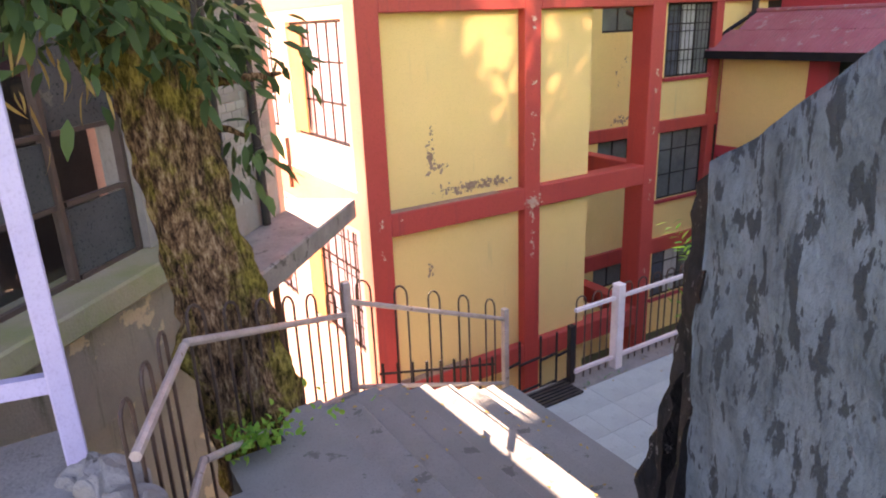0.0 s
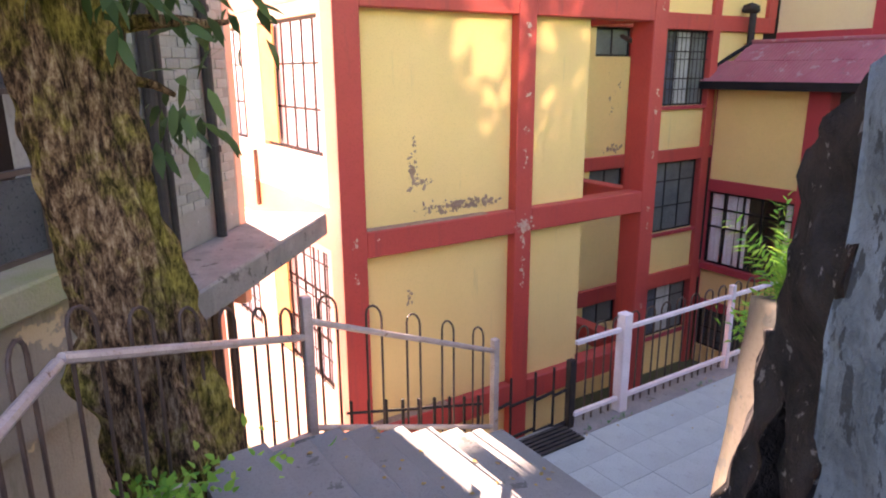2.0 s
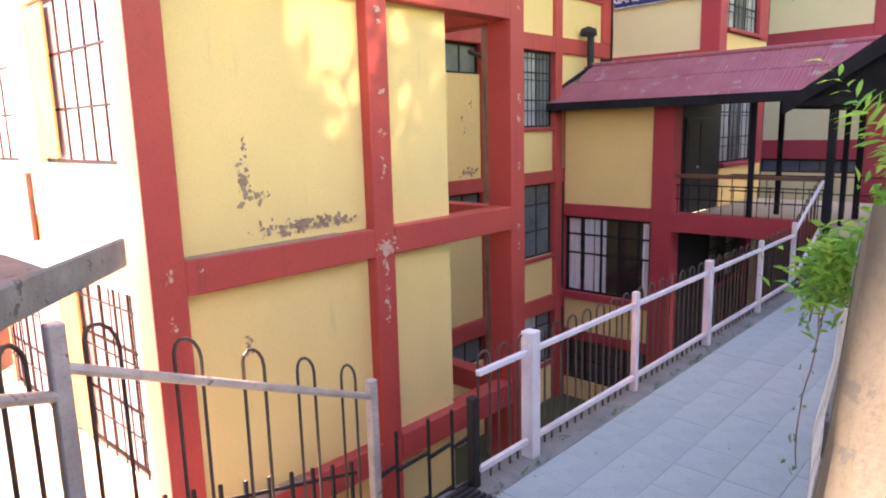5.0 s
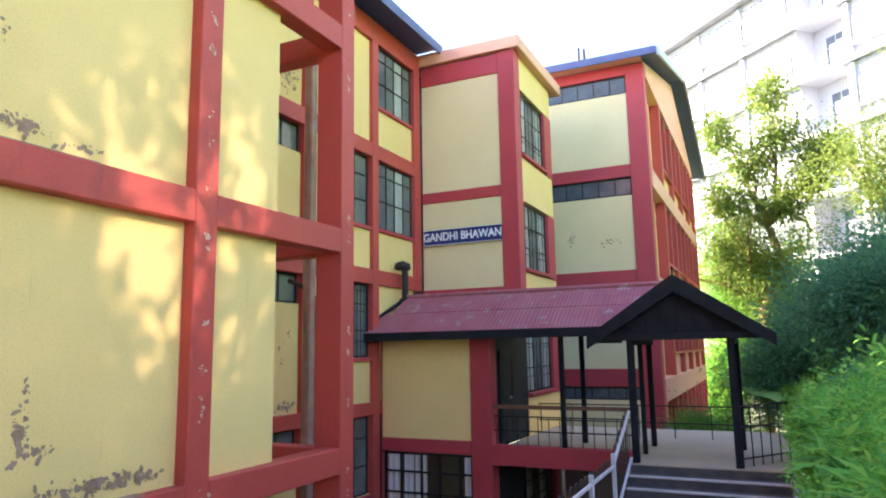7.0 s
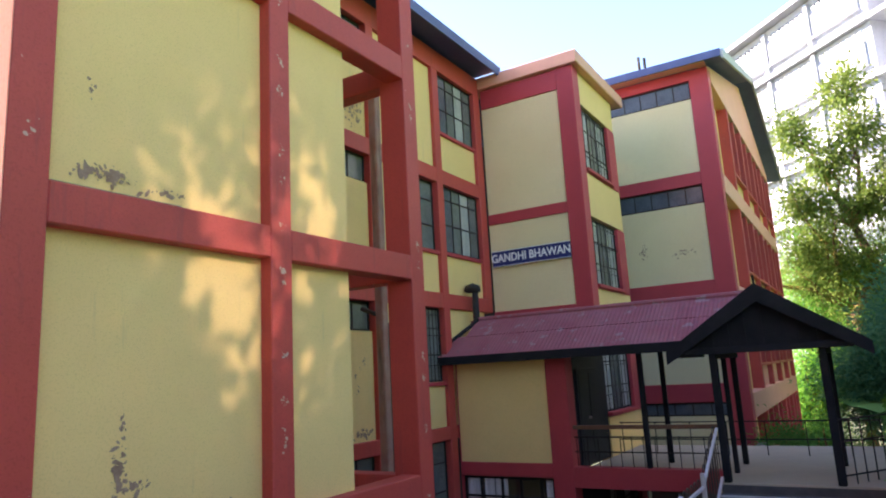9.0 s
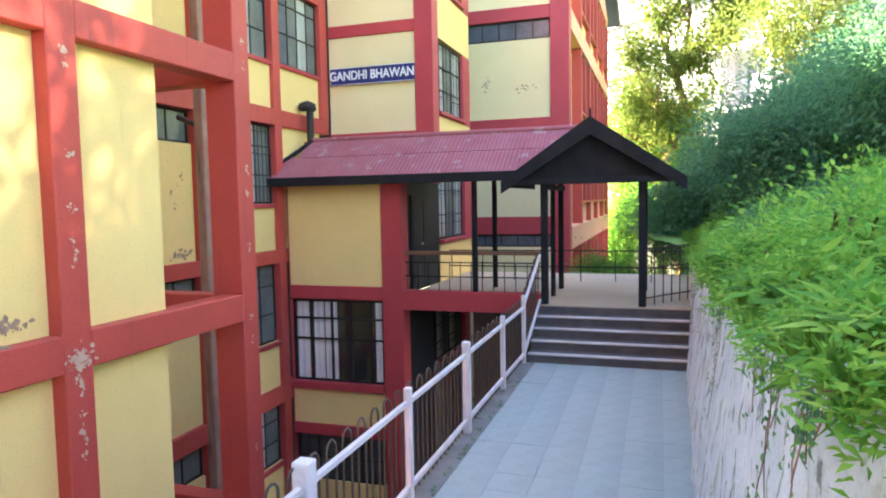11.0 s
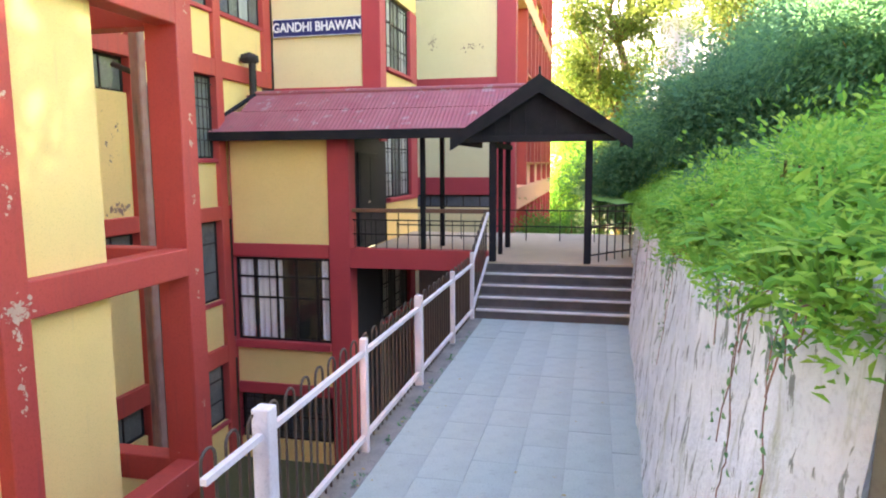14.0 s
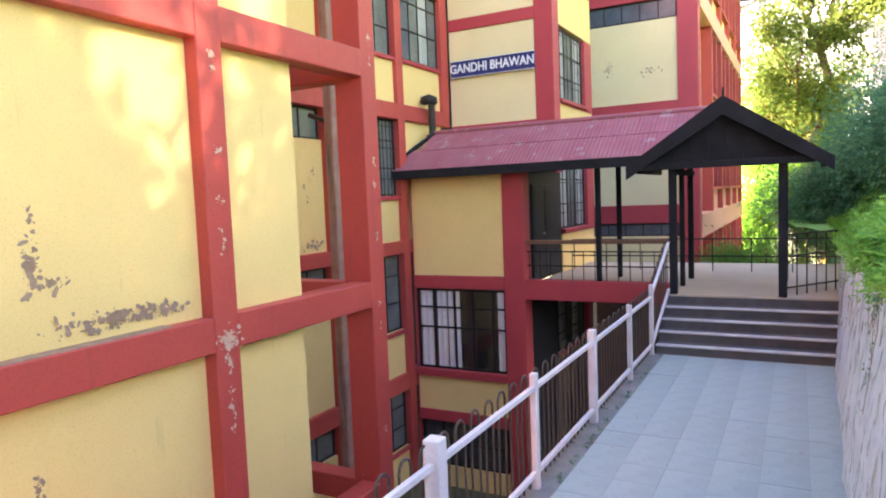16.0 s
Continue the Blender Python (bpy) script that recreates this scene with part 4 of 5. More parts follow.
# ---- railings ----
def railing(name, label, a, b, parent_posts, top, low, hoop_from, hoop_to, gap=0.25, rail_mat=WHITE, side=(0, 0.05), tube_rail=False, w=0.075):
    """A run of railing from a to b (x, y, ground z): rails at heights top and low above ground, hooped bars between, posts."""
    a, b = Vector(a), Vector(b)
    th = thing(name, label, "railing", tuple(a), "railings along the walk")
    up = Vector((0, 0, 1))
    L = (b - a).length
    for h in (top, low):
        if tube_rail:
            bmx = tubed([a + up * h, b + up * h], 0.027, 8)
        else:
            bmx = bmesh.new()
            beam_between(bmx, a + up * h, b + up * h, 0.044, 0.042)
        part("top_rail" if h == top else "bottom_rail", bmx, rail_mat, th)
    off = Vector((side[0], side[1], 0))
    d = (b - a) / L
    n = int(L / gap)
    for i in range(n):
        s = (i + 0.5) * L / n
        p = a + d * (s - w) + off
        q = a + d * (s + w) + off
        pts = [p + up * hoop_from, p + up * (hoop_to - w)]
        for k in range(1, 6):
            t = math.pi * k / 6
            c = a + d * (s - w * math.cos(t)) + off
            pts.append(c + up * (hoop_to - w + w * math.sin(t)))
        pts += [q + up * (hoop_to - w), q + up * hoop_from]
        part("hoop", tubed(pts, 0.0105, 6), RUST, th)
    for (x, y, z0, z1, w, m) in parent_posts:
        part("post", boxed(x - w / 2, x + w / 2, y - w / 2, y + w / 2, z0, z1, bevel=0.008), m, th)
    return th


RY = 7.30
railing("walkway_railing", "white pipe railing with rusty hooped bars along the walkway", (6.22, RY, 0), (8.89, RY, 0), [(6.94, RY, -0.1, 1.16, 0.125, WHITE), (8.89, RY, -0.1, 1.12, 0.07, WHITE)], 0.98, 0.16, -0.02, 1.12)
railing("walkway_railing", "white pipe railing with rusty hooped bars along the walkway", (8.93, RY, 0), (10.91, RY, 0), [(10.91, RY, -0.1, 1.14, 0.095, WHITE)], 0.98, 0.16, -0.02, 1.12)
railing("walkway_railing", "white pipe railing with rusty hooped bars along the walkway", (10.96, RY, 0), (12.92, RY, 0), [(12.92, RY, -0.1, 1.12, 0.07, WHITE)], 0.98, 0.16, -0.02, 1.12)
railing("walkway_railing", "white pipe railing with rusty hooped bars along the walkway", (12.96, RY, 0), (14.55, RY, 0), [(14.58, RY, -0.1, 1.2, 0.07, WHITE)], 0.98, 0.16, -0.02, 1.12)
railing("step_railing", "white handrail rising beside the porch steps", (14.6, RY, 0.0), (15.85, RY - 0.08, 0.78), [], 1.02, 0.16, 0.0, 1.12, 0.2)
railing("stair_railing", "worn steel railing with hooped bars beside the stair", (3.21, 7.10, 0.86), (5.53, 7.79, -0.20), [(5.53, 7.79, -0.3, 1.02, 0.075, STEEL)], 1.08, 0.20, 0.02, 1.30, 0.47, STEEL, tube_rail=True, w=0.095)
railing("stair_railing", "worn steel railing with hooped bars beside the landing", (1.586, 5.62, 1.70), (3.19, 7.08, 0.92), [(3.21, 7.08, 0.3, 2.14, 0.075, STEEL)], 0.90, 0.10, -0.25, 1.12, 0.33, STEEL, tube_rail=True, side=(-0.03, 0.04), w=0.085)
railing("stair_railing", "worn steel railing with hooped bars at the landing's side", (1.16, 4.58, 1.72), (1.57, 5.60, 1.70), [], 0.89, 0.12, -0.2, 1.06, 0.3, STEEL, tube_rail=True, side=(-0.06, 0.03), w=0.085)
part_gate = thing("iron_gate", "low black iron gate of crossed bars", "gate", (5.9, 7.5, -0.1))
part("post", boxed(6.16, 6.24, 7.30, 7.38, -0.1, 0.78, bevel=0.006), BLACK, part_gate)


def gate_at(f, z):
    return (6.2 - 0.67 * f, 7.34 + 0.45 * f, z)


gf = (0.0, 0.22, 0.46, 0.78)
for k, (a, b) in enumerate(zip(gf, gf[1:])):
    part("upright", tubed([gate_at(b, -0.32), gate_at(b, 0.74 - 0.22 * b)], 0.016, 6), BLACK, part_gate)
for k, (a, b) in enumerate(zip(gf, gf[1:] + (0.97,))):
    for z in (0.46, 0.08):
        part("crossbar", tubed([gate_at(a, z - 0.22 * a), gate_at(b, z - 0.05 - 0.22 * b)], 0.017, 6), BLACK, part_gate)
grate = thing("drain_grating", "dark steel grating laid beside the walkway's edge", "grating", (6.1, 7.35, 0.0))
for i in range(6):
    part("bar", boxed(5.50, 6.15, 7.05 + 0.06 * i, 7.085 + 0.06 * i, 0.004, 0.03), PIPE, grate)
low = thing("lower_fence", "dark spiked fence on the ledge below the stair", "fence", (4.9, 8.3, -1.14))
for i in range(9):
    x = 4.1 + 0.2 * i
    part("spike", boxed(x - 0.013, x + 0.013, 8.287, 8.313, -1.14, 0.5 - 0.05 * i), BLACK, low)
for dz in (-0.12, -0.62):
    part("rail", tubed([(4.05, 8.3, 0.5 + dz), (5.75, 8.3, 0.1 + dz)], 0.016, 6), BLACK, low)
structure("wall_court_step", boxed(2.4, 6.4, 7.62, 8.9, COURT, -1.15), CONCRETE, "grey concrete ledge below the stair", "wall")

porch_rail = thing("porch_railing", "black iron railing along the porch edge", "railing", (16.45, 8.7, 0.98))
for z in (1.28, 1.58):
    part("rail", tubed([(16.46, 7.2, z), (16.46, 10.22, z)], 0.014, 6), BLACK, porch_rail)
for i in range(13):
    y = 7.35 + 0.235 * i
    part("upright", tubed([(16.46, y, 0.97), (16.46, y, 1.6)], 0.009, 5), BLACK, porch_rail)
part("handrail", boxed(16.42, 16.52, 7.2, 10.22, 1.74, 1.82, bevel=0.01), TIMBER, porch_rail, "brown wooden handrail")
back_rail = thing("porch_railing", "black iron railing at the back of the porch", "railing", (19.5, 6.5, 0.85))
for z in (1.2, 1.6):
    part("rail", tubed([(19.6, 4.3, z), (19.6, 10.2, z)], 0.016, 6), BLACK, back_rail)
for i in range(8):
    part("upright", tubed([(19.6, 4.4 + 0.82 * i, 0.85), (19.6, 4.4 + 0.82 * i, 1.6)], 0.012, 5), BLACK, back_rail)
side_rail = thing("porch_railing", "black iron railing beside the porch steps", "railing", (16.5, 4.9, 0.85))
for z in (1.0, 1.55, 1.92):
    part("rail", tubed([(16.0, 5.28, z), (17.3, 4.35, z)], 0.016, 6), BLACK, side_rail)
for i in range(7):
    f = i / 6
    part("upright", tubed([(16.0 + 1.3 * f, 5.28 - 0.93 * f, 0.85), (16.0 + 1.3 * f, 5.28 - 0.93 * f, 1.92)], 0.012, 5), BLACK, side_rail)

# ---- grey building beside the stair ----
CORNER = Vector((3.85, 10.50, 0))
ALONG, OUT = Vector((0.682, 0.731, 0)), Vector((0.731, -0.682, 0))
old = thing("grey_building", "old grey block building with a concrete ledge and pipes", "building", (1.5, 9.5, COURT))


def slanted(s0, s1, o0, o1, z0, z1, bevel=0.0):
    """A block in the grey building's own directions: s back from its corner, o out of its wall."""
    bm = bmesh.new()
    box(bm, s0, s1, o0, o1, z0, z1, bevel=bevel)
    m = Matrix(((ALONG.x, OUT.x, 0, CORNER.x), (ALONG.y, OUT.y, 0, CORNER.y), (0, 0, 1, 0), (0, 0, 0, 1)))
    bmesh.ops.transform(bm, matrix=m, verts=bm.verts)
    bmesh.ops.recalc_face_normals(bm, faces=bm.faces)
    return bm


def on_wall(s, o, z):
    p = CORNER + ALONG * s + OUT * o
    return (p.x, p.y, z)


# Walls are carried unseen up to 18 m to shade the stair and its wall.
part("wall", slanted(-2.7, -0.16, -0.35, 0.0, 1.98, 18.0), GREYWALL, old)
part("corner_pier", slanted(-0.16, 0.0, -0.36, 0.01, 1.0, 18.0, 0.01), SALMON, old, "salmon painted corner")
part("side_wall", slanted(-0.36, -0.02, -6.0, -0.37, COURT, 18.0), SALMON, old)
part("lower_wall", slanted(-9.0, -0.9, -0.35, -0.05, COURT, 1.67), OLDWALL, old, "stained peeling lower wall")
part("ledge", slanted(-2.75, 0.62, 0.0, 0.80, 1.70, 1.98, 0.02), CONCRETE, old, "projecting grey concrete ledge")
part("ledge", slanted(-2.75, 0.62, -0.36, -0.002, 1.70, 1.975), CONCRETE, old)
part("sill_slab", slanted(-9.0, -2.76, -0.36, 0.30, 2.18, 2.40, 0.02), MOSSY, old, "mossy concrete sill")
part("upper_wall", slanted(-9.0, -2.71, -0.35, -0.02, 5.6, 18.0), GREYWALL, old)
part("pier", slanted(-2.95, -2.71, -0.35, -0.005, 2.41, 5.6), GREYWALL, old)
part("lower_wall", slanted(-9.0, -2.76, -0.30, 0.06, 1.2, 2.17), OLDWALL, old, "stained peeling lower wall")
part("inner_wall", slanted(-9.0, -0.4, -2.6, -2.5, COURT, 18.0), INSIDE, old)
for i in range(7):
    s1 = -2.96 - 0.85 * i
    wdw = part("window", slanted(s1 - 0.05, s1, -0.16, -0.08, 2.41, 5.6), FRAME, old, "dark window with dusty panes")
    for z0, z1 in ((2.42, 3.0), (3.04, 3.55), (3.6, 4.5), (4.55, 5.58)):
        part("glazing_bar", slanted(s1 - 0.8, s1 - 0.05, -0.15, -0.1, z0 - 0.02, z0 + 0.02), FRAME, wdw)
        if not (i % 2 == 0 and z0 == 3.04):
            part("pane", slanted(s1 - 0.8, s1 - 0.05, -0.13, -0.12, z0 + 0.021, z1), (DARKPANE, DARKPANE, DIMPANE, PANE)[(i * 3 + int(z0 * 10)) % 4], wdw)
for s, o, r in ((-1.80, 0.09, 0.062), (-1.62, 0.07, 0.05), (-0.74, 0.08, 0.055)):
    pp = part("pipe", tubed([on_wall(s, o, 1.99), on_wall(s, o, 12.6)], r, 10), PIPE, old, "dark cast-iron downpipe")
    for z in (2.9, 4.3, 5.7):
        part("collar", tubed([on_wall(s, o, z), on_wall(s, o, z + 0.07)], r * 1.35, 10), PIPE, pp)
for s in (-1.3, -0.95, -0.62):
    part("pipe", tubed([on_wall(s, 0.03, COURT), on_wall(s, 0.03, 1.69)], 0.05, 8), RUST, old, "rusty downpipe below the ledge")
brick_bm = slanted(-0.222, 0.0, 0.0, 0.014, 0.0, 0.092, 0.005)
bmesh.ops.translate(brick_bm, verts=brick_bm.verts, vec=(-CORNER.x, -CORNER.y, 0))
brick_me = bpy.data.meshes.new("block")
brick_bm.to_mesh(brick_me)
brick_bm.free()
brick_me.materials.append(GREYBLOCK)
for j in range(34):
    for i in range(11):
        s = -0.20 - 0.235 * i - (0.117 if j % 2 else 0)
        if s < -2.46 or (i * 7 + j * 5) % 9 == 0:
            continue
        ob = new("block", brick_me)
        ob.parent = old
        ob.location = CORNER + ALONG * s + Vector((0, 0, 2.35 + 0.10 * j)) - old.location

gatepost = thing("gate_frame", "lilac painted steel gate frame beside the landing", "gate", (1.0, 5.2, 1.6))
part("post", boxed(0.89, 0.99, 5.17, 5.27, 2.262, 5.4, bevel=0.008), LILAC, gatepost)
part("post", boxed(-1.0, -0.88, 5.54, 5.66, 2.262, 5.4, bevel=0.008), LILAC, gatepost)
for z in (2.75, 3.72):
    b2 = bmesh.new()
    beam_between(b2, (0.93, 5.22, z), (-0.94, 5.6, z + 0.02), 0.06, 0.09)
    part("crossbar", b2, LILAC, gatepost)
structure("floor_side", boxed(-3, 0.98, 3.9, 5.7, 1.2, 2.26, bevel=0.03), CONCRETE, "rough grey concrete beside the landing", "floor")
rubble = thing("concrete_lump", "broken concrete lumps at the foot of the railing", "rubble", (1.06, 4.93, 2.26))
for i, (x, y, r, tall) in enumerate(((1.05, 4.98, 0.17, 0.75), (1.10, 4.76, 0.13, 0.7), (0.96, 5.14, 0.12, 0.6))):
    lump = bmesh.new()
    bmesh.ops.create_icosphere(lump, subdivisions=4, radius=r, matrix=Matrix.Translation((x, y, 2.25)) @ Matrix.Diagonal((1.0, 1.2, tall, 1)))
    for v in lump.verts:
        v.co += 0.45 * r * Vector((noise.noise(v.co * 6), noise.noise(v.co * 6 + Vector((5, 0, i))), noise.noise(v.co * 6 + Vector((0, 7, i))))) + 0.03 * Vector((0, 0, noise.noise(v.co * 19)))
    part("chunk", lump, CONCRETE, rubble)


# ---- foliage ----
def leaf_mesh(name, pts, dirs, ups, length, width, material, bend=0.25, round_leaf=True):
    """Many small pointed leaves, each two triangles folded along the rib plus a bent tip."""
    rs = np.random.RandomState(len(pts))
    n = len(pts)
    pts, dirs, ups = (np.asarray(a, float) for a in (pts, dirs, ups))
    dirs /= np.linalg.norm(dirs, axis=1)[:, None] + 1e-9
    side = np.cross(dirs, ups)
    side /= np.linalg.norm(side, axis=1)[:, None] + 1e-9
    up = np.cross(side, dirs)
    L = (length * rs.uniform(0.6, 1.25, n))[:, None]
    W = (width * rs.uniform(0.7, 1.2, n))[:, None]
    if round_leaf:
        a, b = pts + dirs * L * 0.28, pts + dirs * L * 0.66 - up * L * bend * 0.4
        tip = pts + dirs * L - up * L * bend
        lift = up * W * 0.12
        v = np.stack([pts, a + side * W * 0.46 + lift, b + side * W * 0.42 + lift, tip, b - side * W * 0.42 + lift, a - side * W * 0.46 + lift], 1).reshape(-1, 3)
        k = np.arange(n)[:, None] * 6
        f = np.concatenate([k + [0, 1, 5], k + [1, 2, 5], k + [2, 4, 5], k + [2, 3, 4]], 1).reshape(-1, 3)
    else:
        mid = pts + dirs * L * 0.45
        tip = pts + dirs * L - up * L * bend
        v = np.stack([pts, mid + side * W / 2 + up * W * 0.15, tip, mid - side * W / 2 + up * W * 0.15], 1).reshape(-1, 3)
        k = np.arange(n)[:, None] * 4
        f = np.concatenate([k + [0, 1, 2], k + [0, 2, 3]], 1).reshape(-1, 3)
    me = bpy.data.meshes.new(name)
    me.vertices.add(len(v))
    me.vertices.foreach_set("co", v.ravel())
    me.loops.add(f.size)
    me.loops.foreach_set("vertex_index", f.ravel())
    me.polygons.add(len(f))
    me.polygons.foreach_set("loop_start", np.arange(len(f)) * 3)
    me.update(calc_edges=True)
    me.materials.append(material)
    return me


def leafy(name, me, parent=None, label="", category="", kind=""):
    ob = new(name, me)
    if parent:
        me.transform(Matrix.Translation(-origin(parent)))
        ob.parent = parent
    return tagged(ob, label, category, "", kind)


def clumps(rs, centre, radii, k, per, spread, shell=0.55):
    """Leaf places gathered in clumps through an uneven crown, with the way each leaf points."""
    d = rs.normal(size=(k, 3))
    d /= np.linalg.norm(d, axis=1)[:, None]
    rad = rs.uniform(shell, 1.0, k)[:, None] * (0.78 + 0.3 * np.sin(d[:, :1] * 3 + 2 * d[:, 1:2]) * np.cos(d[:, 2:] * 4))
    c = np.array(centre) + d * rad * np.array(radii)
    p = np.repeat(c, per, 0) + rs.normal(size=(k * per, 3)) * spread
    out = p - np.repeat(c, per, 0) + 0.6 * spread * np.repeat(d, per, 0) + rs.normal(size=(k * per, 3)) * spread * 0.4
    return p, out, c


def limb_set(parent, base, heads, r0, r1, name="limb", seed=1):
    r = random.Random(seed)
    for h in heads:
        a, b = Vector(base), Vector(h)
        pts = [a.lerp(b, i / 6) + Vector((r.uniform(-1, 1), r.uniform(-1, 1), r.uniform(-0.5, 0.5))) * 0.06 * (b - a).length * (0 < i < 6) for i in range(7)]
        part(name, tubed(pts, r0, 7, [r0 + (r1 - r0) * i / 6 for i in range(7)]), BARK, parent, smooth=True)


def bush(name, label, centre, radii, k, per, leaf, material, seed, trunk_to=None, category="shrub", spread=0.0):
    """A shrub or tree crown: stems from the ground into a crown of clumps."""
    rs = np.random.RandomState(seed)
    base = Vector(trunk_to if trunk_to else (centre[0], centre[1], hill_z(centre[0], centre[1]) - 0.15))
    th = thing(name, label, category, tuple(base))
    p, out, c = clumps(rs, centre, radii, k, per, spread or leaf * (2.6 if not trunk_to else 2.9), 0.45)
    if trunk_to:
        fork = base.lerp(Vector(centre), 0.55)
        limb_set(th, base, [fork], 0.05 * radii[2] + 0.05, 0.04 * radii[2] + 0.03, "trunk", seed)
        limb_set(th, fork, [Vector(q) for q in c[:: max(1, len(c) // 14)]], 0.03 * radii[2] + 0.02, 0.02, "limb", seed)
    else:
        limb_set(th, base, [Vector(q) for q in c[:: max(1, len(c) // 6)]], 0.03, 0.01, "stem", seed)
    away = (p - np.array(centre)) / np.array(radii)
    ups = away + rs.normal(size=p.shape) * 0.3 + [0, 0, 0.7]
    leafy("crown", leaf_mesh("crown", p, out, ups, leaf, leaf * (0.36 if spread else 0.55), material, 0.25, not spread), th)
    return th


# the old tree behind the landing railing
tree = thing("old_tree", "old tree with gnarled mossy trunk and long dark leaves", "tree", (1.62, 6.62, -0.6))
bm = bmesh.new()
rings = []
SIDES = 72
for i in range(130):
    f = i / 129
    z = -0.6 + 5.2 * f
    cx, cy = 2.25 - 0.46 * f + 0.05 * math.sin(5 * f), 6.40 + 0.12 * f
    base_r = 0.27 - 0.03 * f + 0.07 * math.exp(-((z - 1.5) / 0.9) ** 2)
    ring = []
    for k in range(SIDES):
        a = 2 * math.pi * k / SIDES
        q = Vector((math.cos(a), math.sin(a), 0))
        r = base_r * (1 + 0.10 * math.sin(3 * a + 2.5 * f) + 0.07 * math.sin(7 * a - 4 * f))
        r += 0.075 * noise.noise((q.x * 2.2, q.y * 2.2, z * 1.6)) + 0.06 * noise.noise((q.x * 7, q.y * 7, z * 3.4)) + 0.035 * noise.noise((q.x * 15, q.y * 15, z * 8))
        for ba, bz, br in ((3.5, 2.15, 0.16), (4.9, 2.9, 0.09), (0.3, 2.7, 0.08)):
            da = math.atan2(math.sin(a - ba), math.cos(a - ba))
            r += br * math.exp(-(da / 0.5) ** 2 - ((z - bz) / 0.22) ** 2)
        ring.append(bm.verts.new((cx + r * q.x, cy + r * q.y, z)))
    rings.append(ring)
for a, b in zip(rings, rings[1:]):
    for k in range(SIDES):
        bm.faces.new((a[k], a[(k + 1) % SIDES], b[(k + 1) % SIDES], b[k]))
bm.faces.new(rings[-1])
part("trunk", bm, BARK, tree, "gnarled brown trunk with yellow moss", True)
rs = np.random.RandomState(5)
heads = [(1.15, 5.95, 4.6), (2.3, 6.5, 4.3), (2.72, 6.75, 4.0), (1.5, 5.9, 4.7), (1.7, 7.2, 5.2), (2.35, 6.6, 3.6), (0.9, 6.2, 5.4), (1.8, 6.3, 5.3)]
limb_set(tree, (1.66, 6.58, 3.9), heads, 0.07, 0.015, "limb", 3)
P_, O_ = [], []
for h in heads + [(1.3, 6.0, 4.42), (1.75, 6.05, 4.4), (1.15, 6.2, 4.75), (2.05, 6.3, 4.25), (1.3, 6.1, 4.9), (2.3, 6.5, 3.4)]:
    n = 105 if h[2] > 4.05 else 18
    c = np.array(h) + rs.normal(size=(n, 3)) * (np.array([0.24, 0.22, 0.16]) if h[0] < 2.2 else np.array([0.11, 0.11, 0.12]))
    P_.append(c)
    O_.append((c - np.array(h)) * [1, 1, 0.4] + rs.normal(size=(n, 3)) * 0.1 - [0, 0, 0.16])
P_, O_ = np.concatenate(P_), np.concatenate(O_)
leafy("crown", leaf_mesh("crown", P_, O_, rs.normal(size=P_.shape) * 0.4 + [0, 0, 1], 0.185, 0.06, LEAF_DARK, 0.18), tree, "long dark green leaves")
c = np.array((1.2, 6.0, 4.15)) + rs.normal(size=(26, 3)) * [0.4, 0.15, 0.2]
leafy("dead_leaves", leaf_mesh("dead_leaves", c, rs.normal(size=c.shape) * 0.3 - [0, 0, 1], rs.normal(size=c.shape), 0.17, 0.022, DRY), tree, "dry hanging brown leaves")
weeds = np.array((1.75, 5.75, 1.62)) + np.abs(rs.normal(size=(160, 3))) * [0.35, 0.18, 0.05]
leafy("weeds", leaf_mesh("weeds", weeds, rs.normal(size=weeds.shape) * 0.8 + [0, 0, 0.8], rs.normal(size=weeds.shape) + [0, 0, 1], 0.07, 0.04, LEAF_SUN), None, "small green weeds at the stair's edge", "weeds", "stuff")

lx = rs.uniform(2.7, 5.3, 70)
lit = np.stack([lx, rs.uniform(4.9, 6.9, 70), np.array([RISE * math.ceil((WALK_X0 - a) / TREAD) for a in lx]) + 0.006], 1)
leafy("leaf_litter", leaf_mesh("leaf_litter", lit, rs.normal(size=lit.shape) * [1, 1, 0.05], rs.normal(size=lit.shape) * 0.2 + [0, 0, 1], 0.05, 0.03, DRY, 0.02), None, "dry leaves and bits scattered on the stair", "litter", "stuff")
lx = rs.uniform(5.6, 14.4, 60)
lit = np.stack([lx, np.where(rs.uniform(size=60) < 0.5, rs.uniform(7.0, 7.25, 60), rs.uniform(4.8, 7.0, 60)), np.full(60, 0.008)], 1)
leafy("leaf_litter", leaf_mesh("leaf_litter", lit, rs.normal(size=lit.shape) * [1, 1, 0.05], rs.normal(size=lit.shape) * 0.2 + [0, 0, 1], 0.04, 0.022, DRY, 0.02), None, "dry leaves scattered on the walkway", "litter", "stuff")
tx_ = np.repeat(rs.uniform(5.5, 14.5, 26), 12) + rs.normal(size=312) * 0.04
moss = np.stack([tx_, 7.16 + rs.normal(size=312) * 0.02, np.full(312, 0.004)], 1)
leafy("weeds", leaf_mesh("weeds", moss, rs.normal(size=moss.shape) * 0.6 + [0, 0, 0.6], rs.normal(size=moss.shape), 0.04, 0.010, LEAF_BUSH), None, "sparse green weed tufts along the walkway's edge", "weeds", "stuff")

# grass and broad-leaved plants over the bank
rs = np.random.RandomState(9)


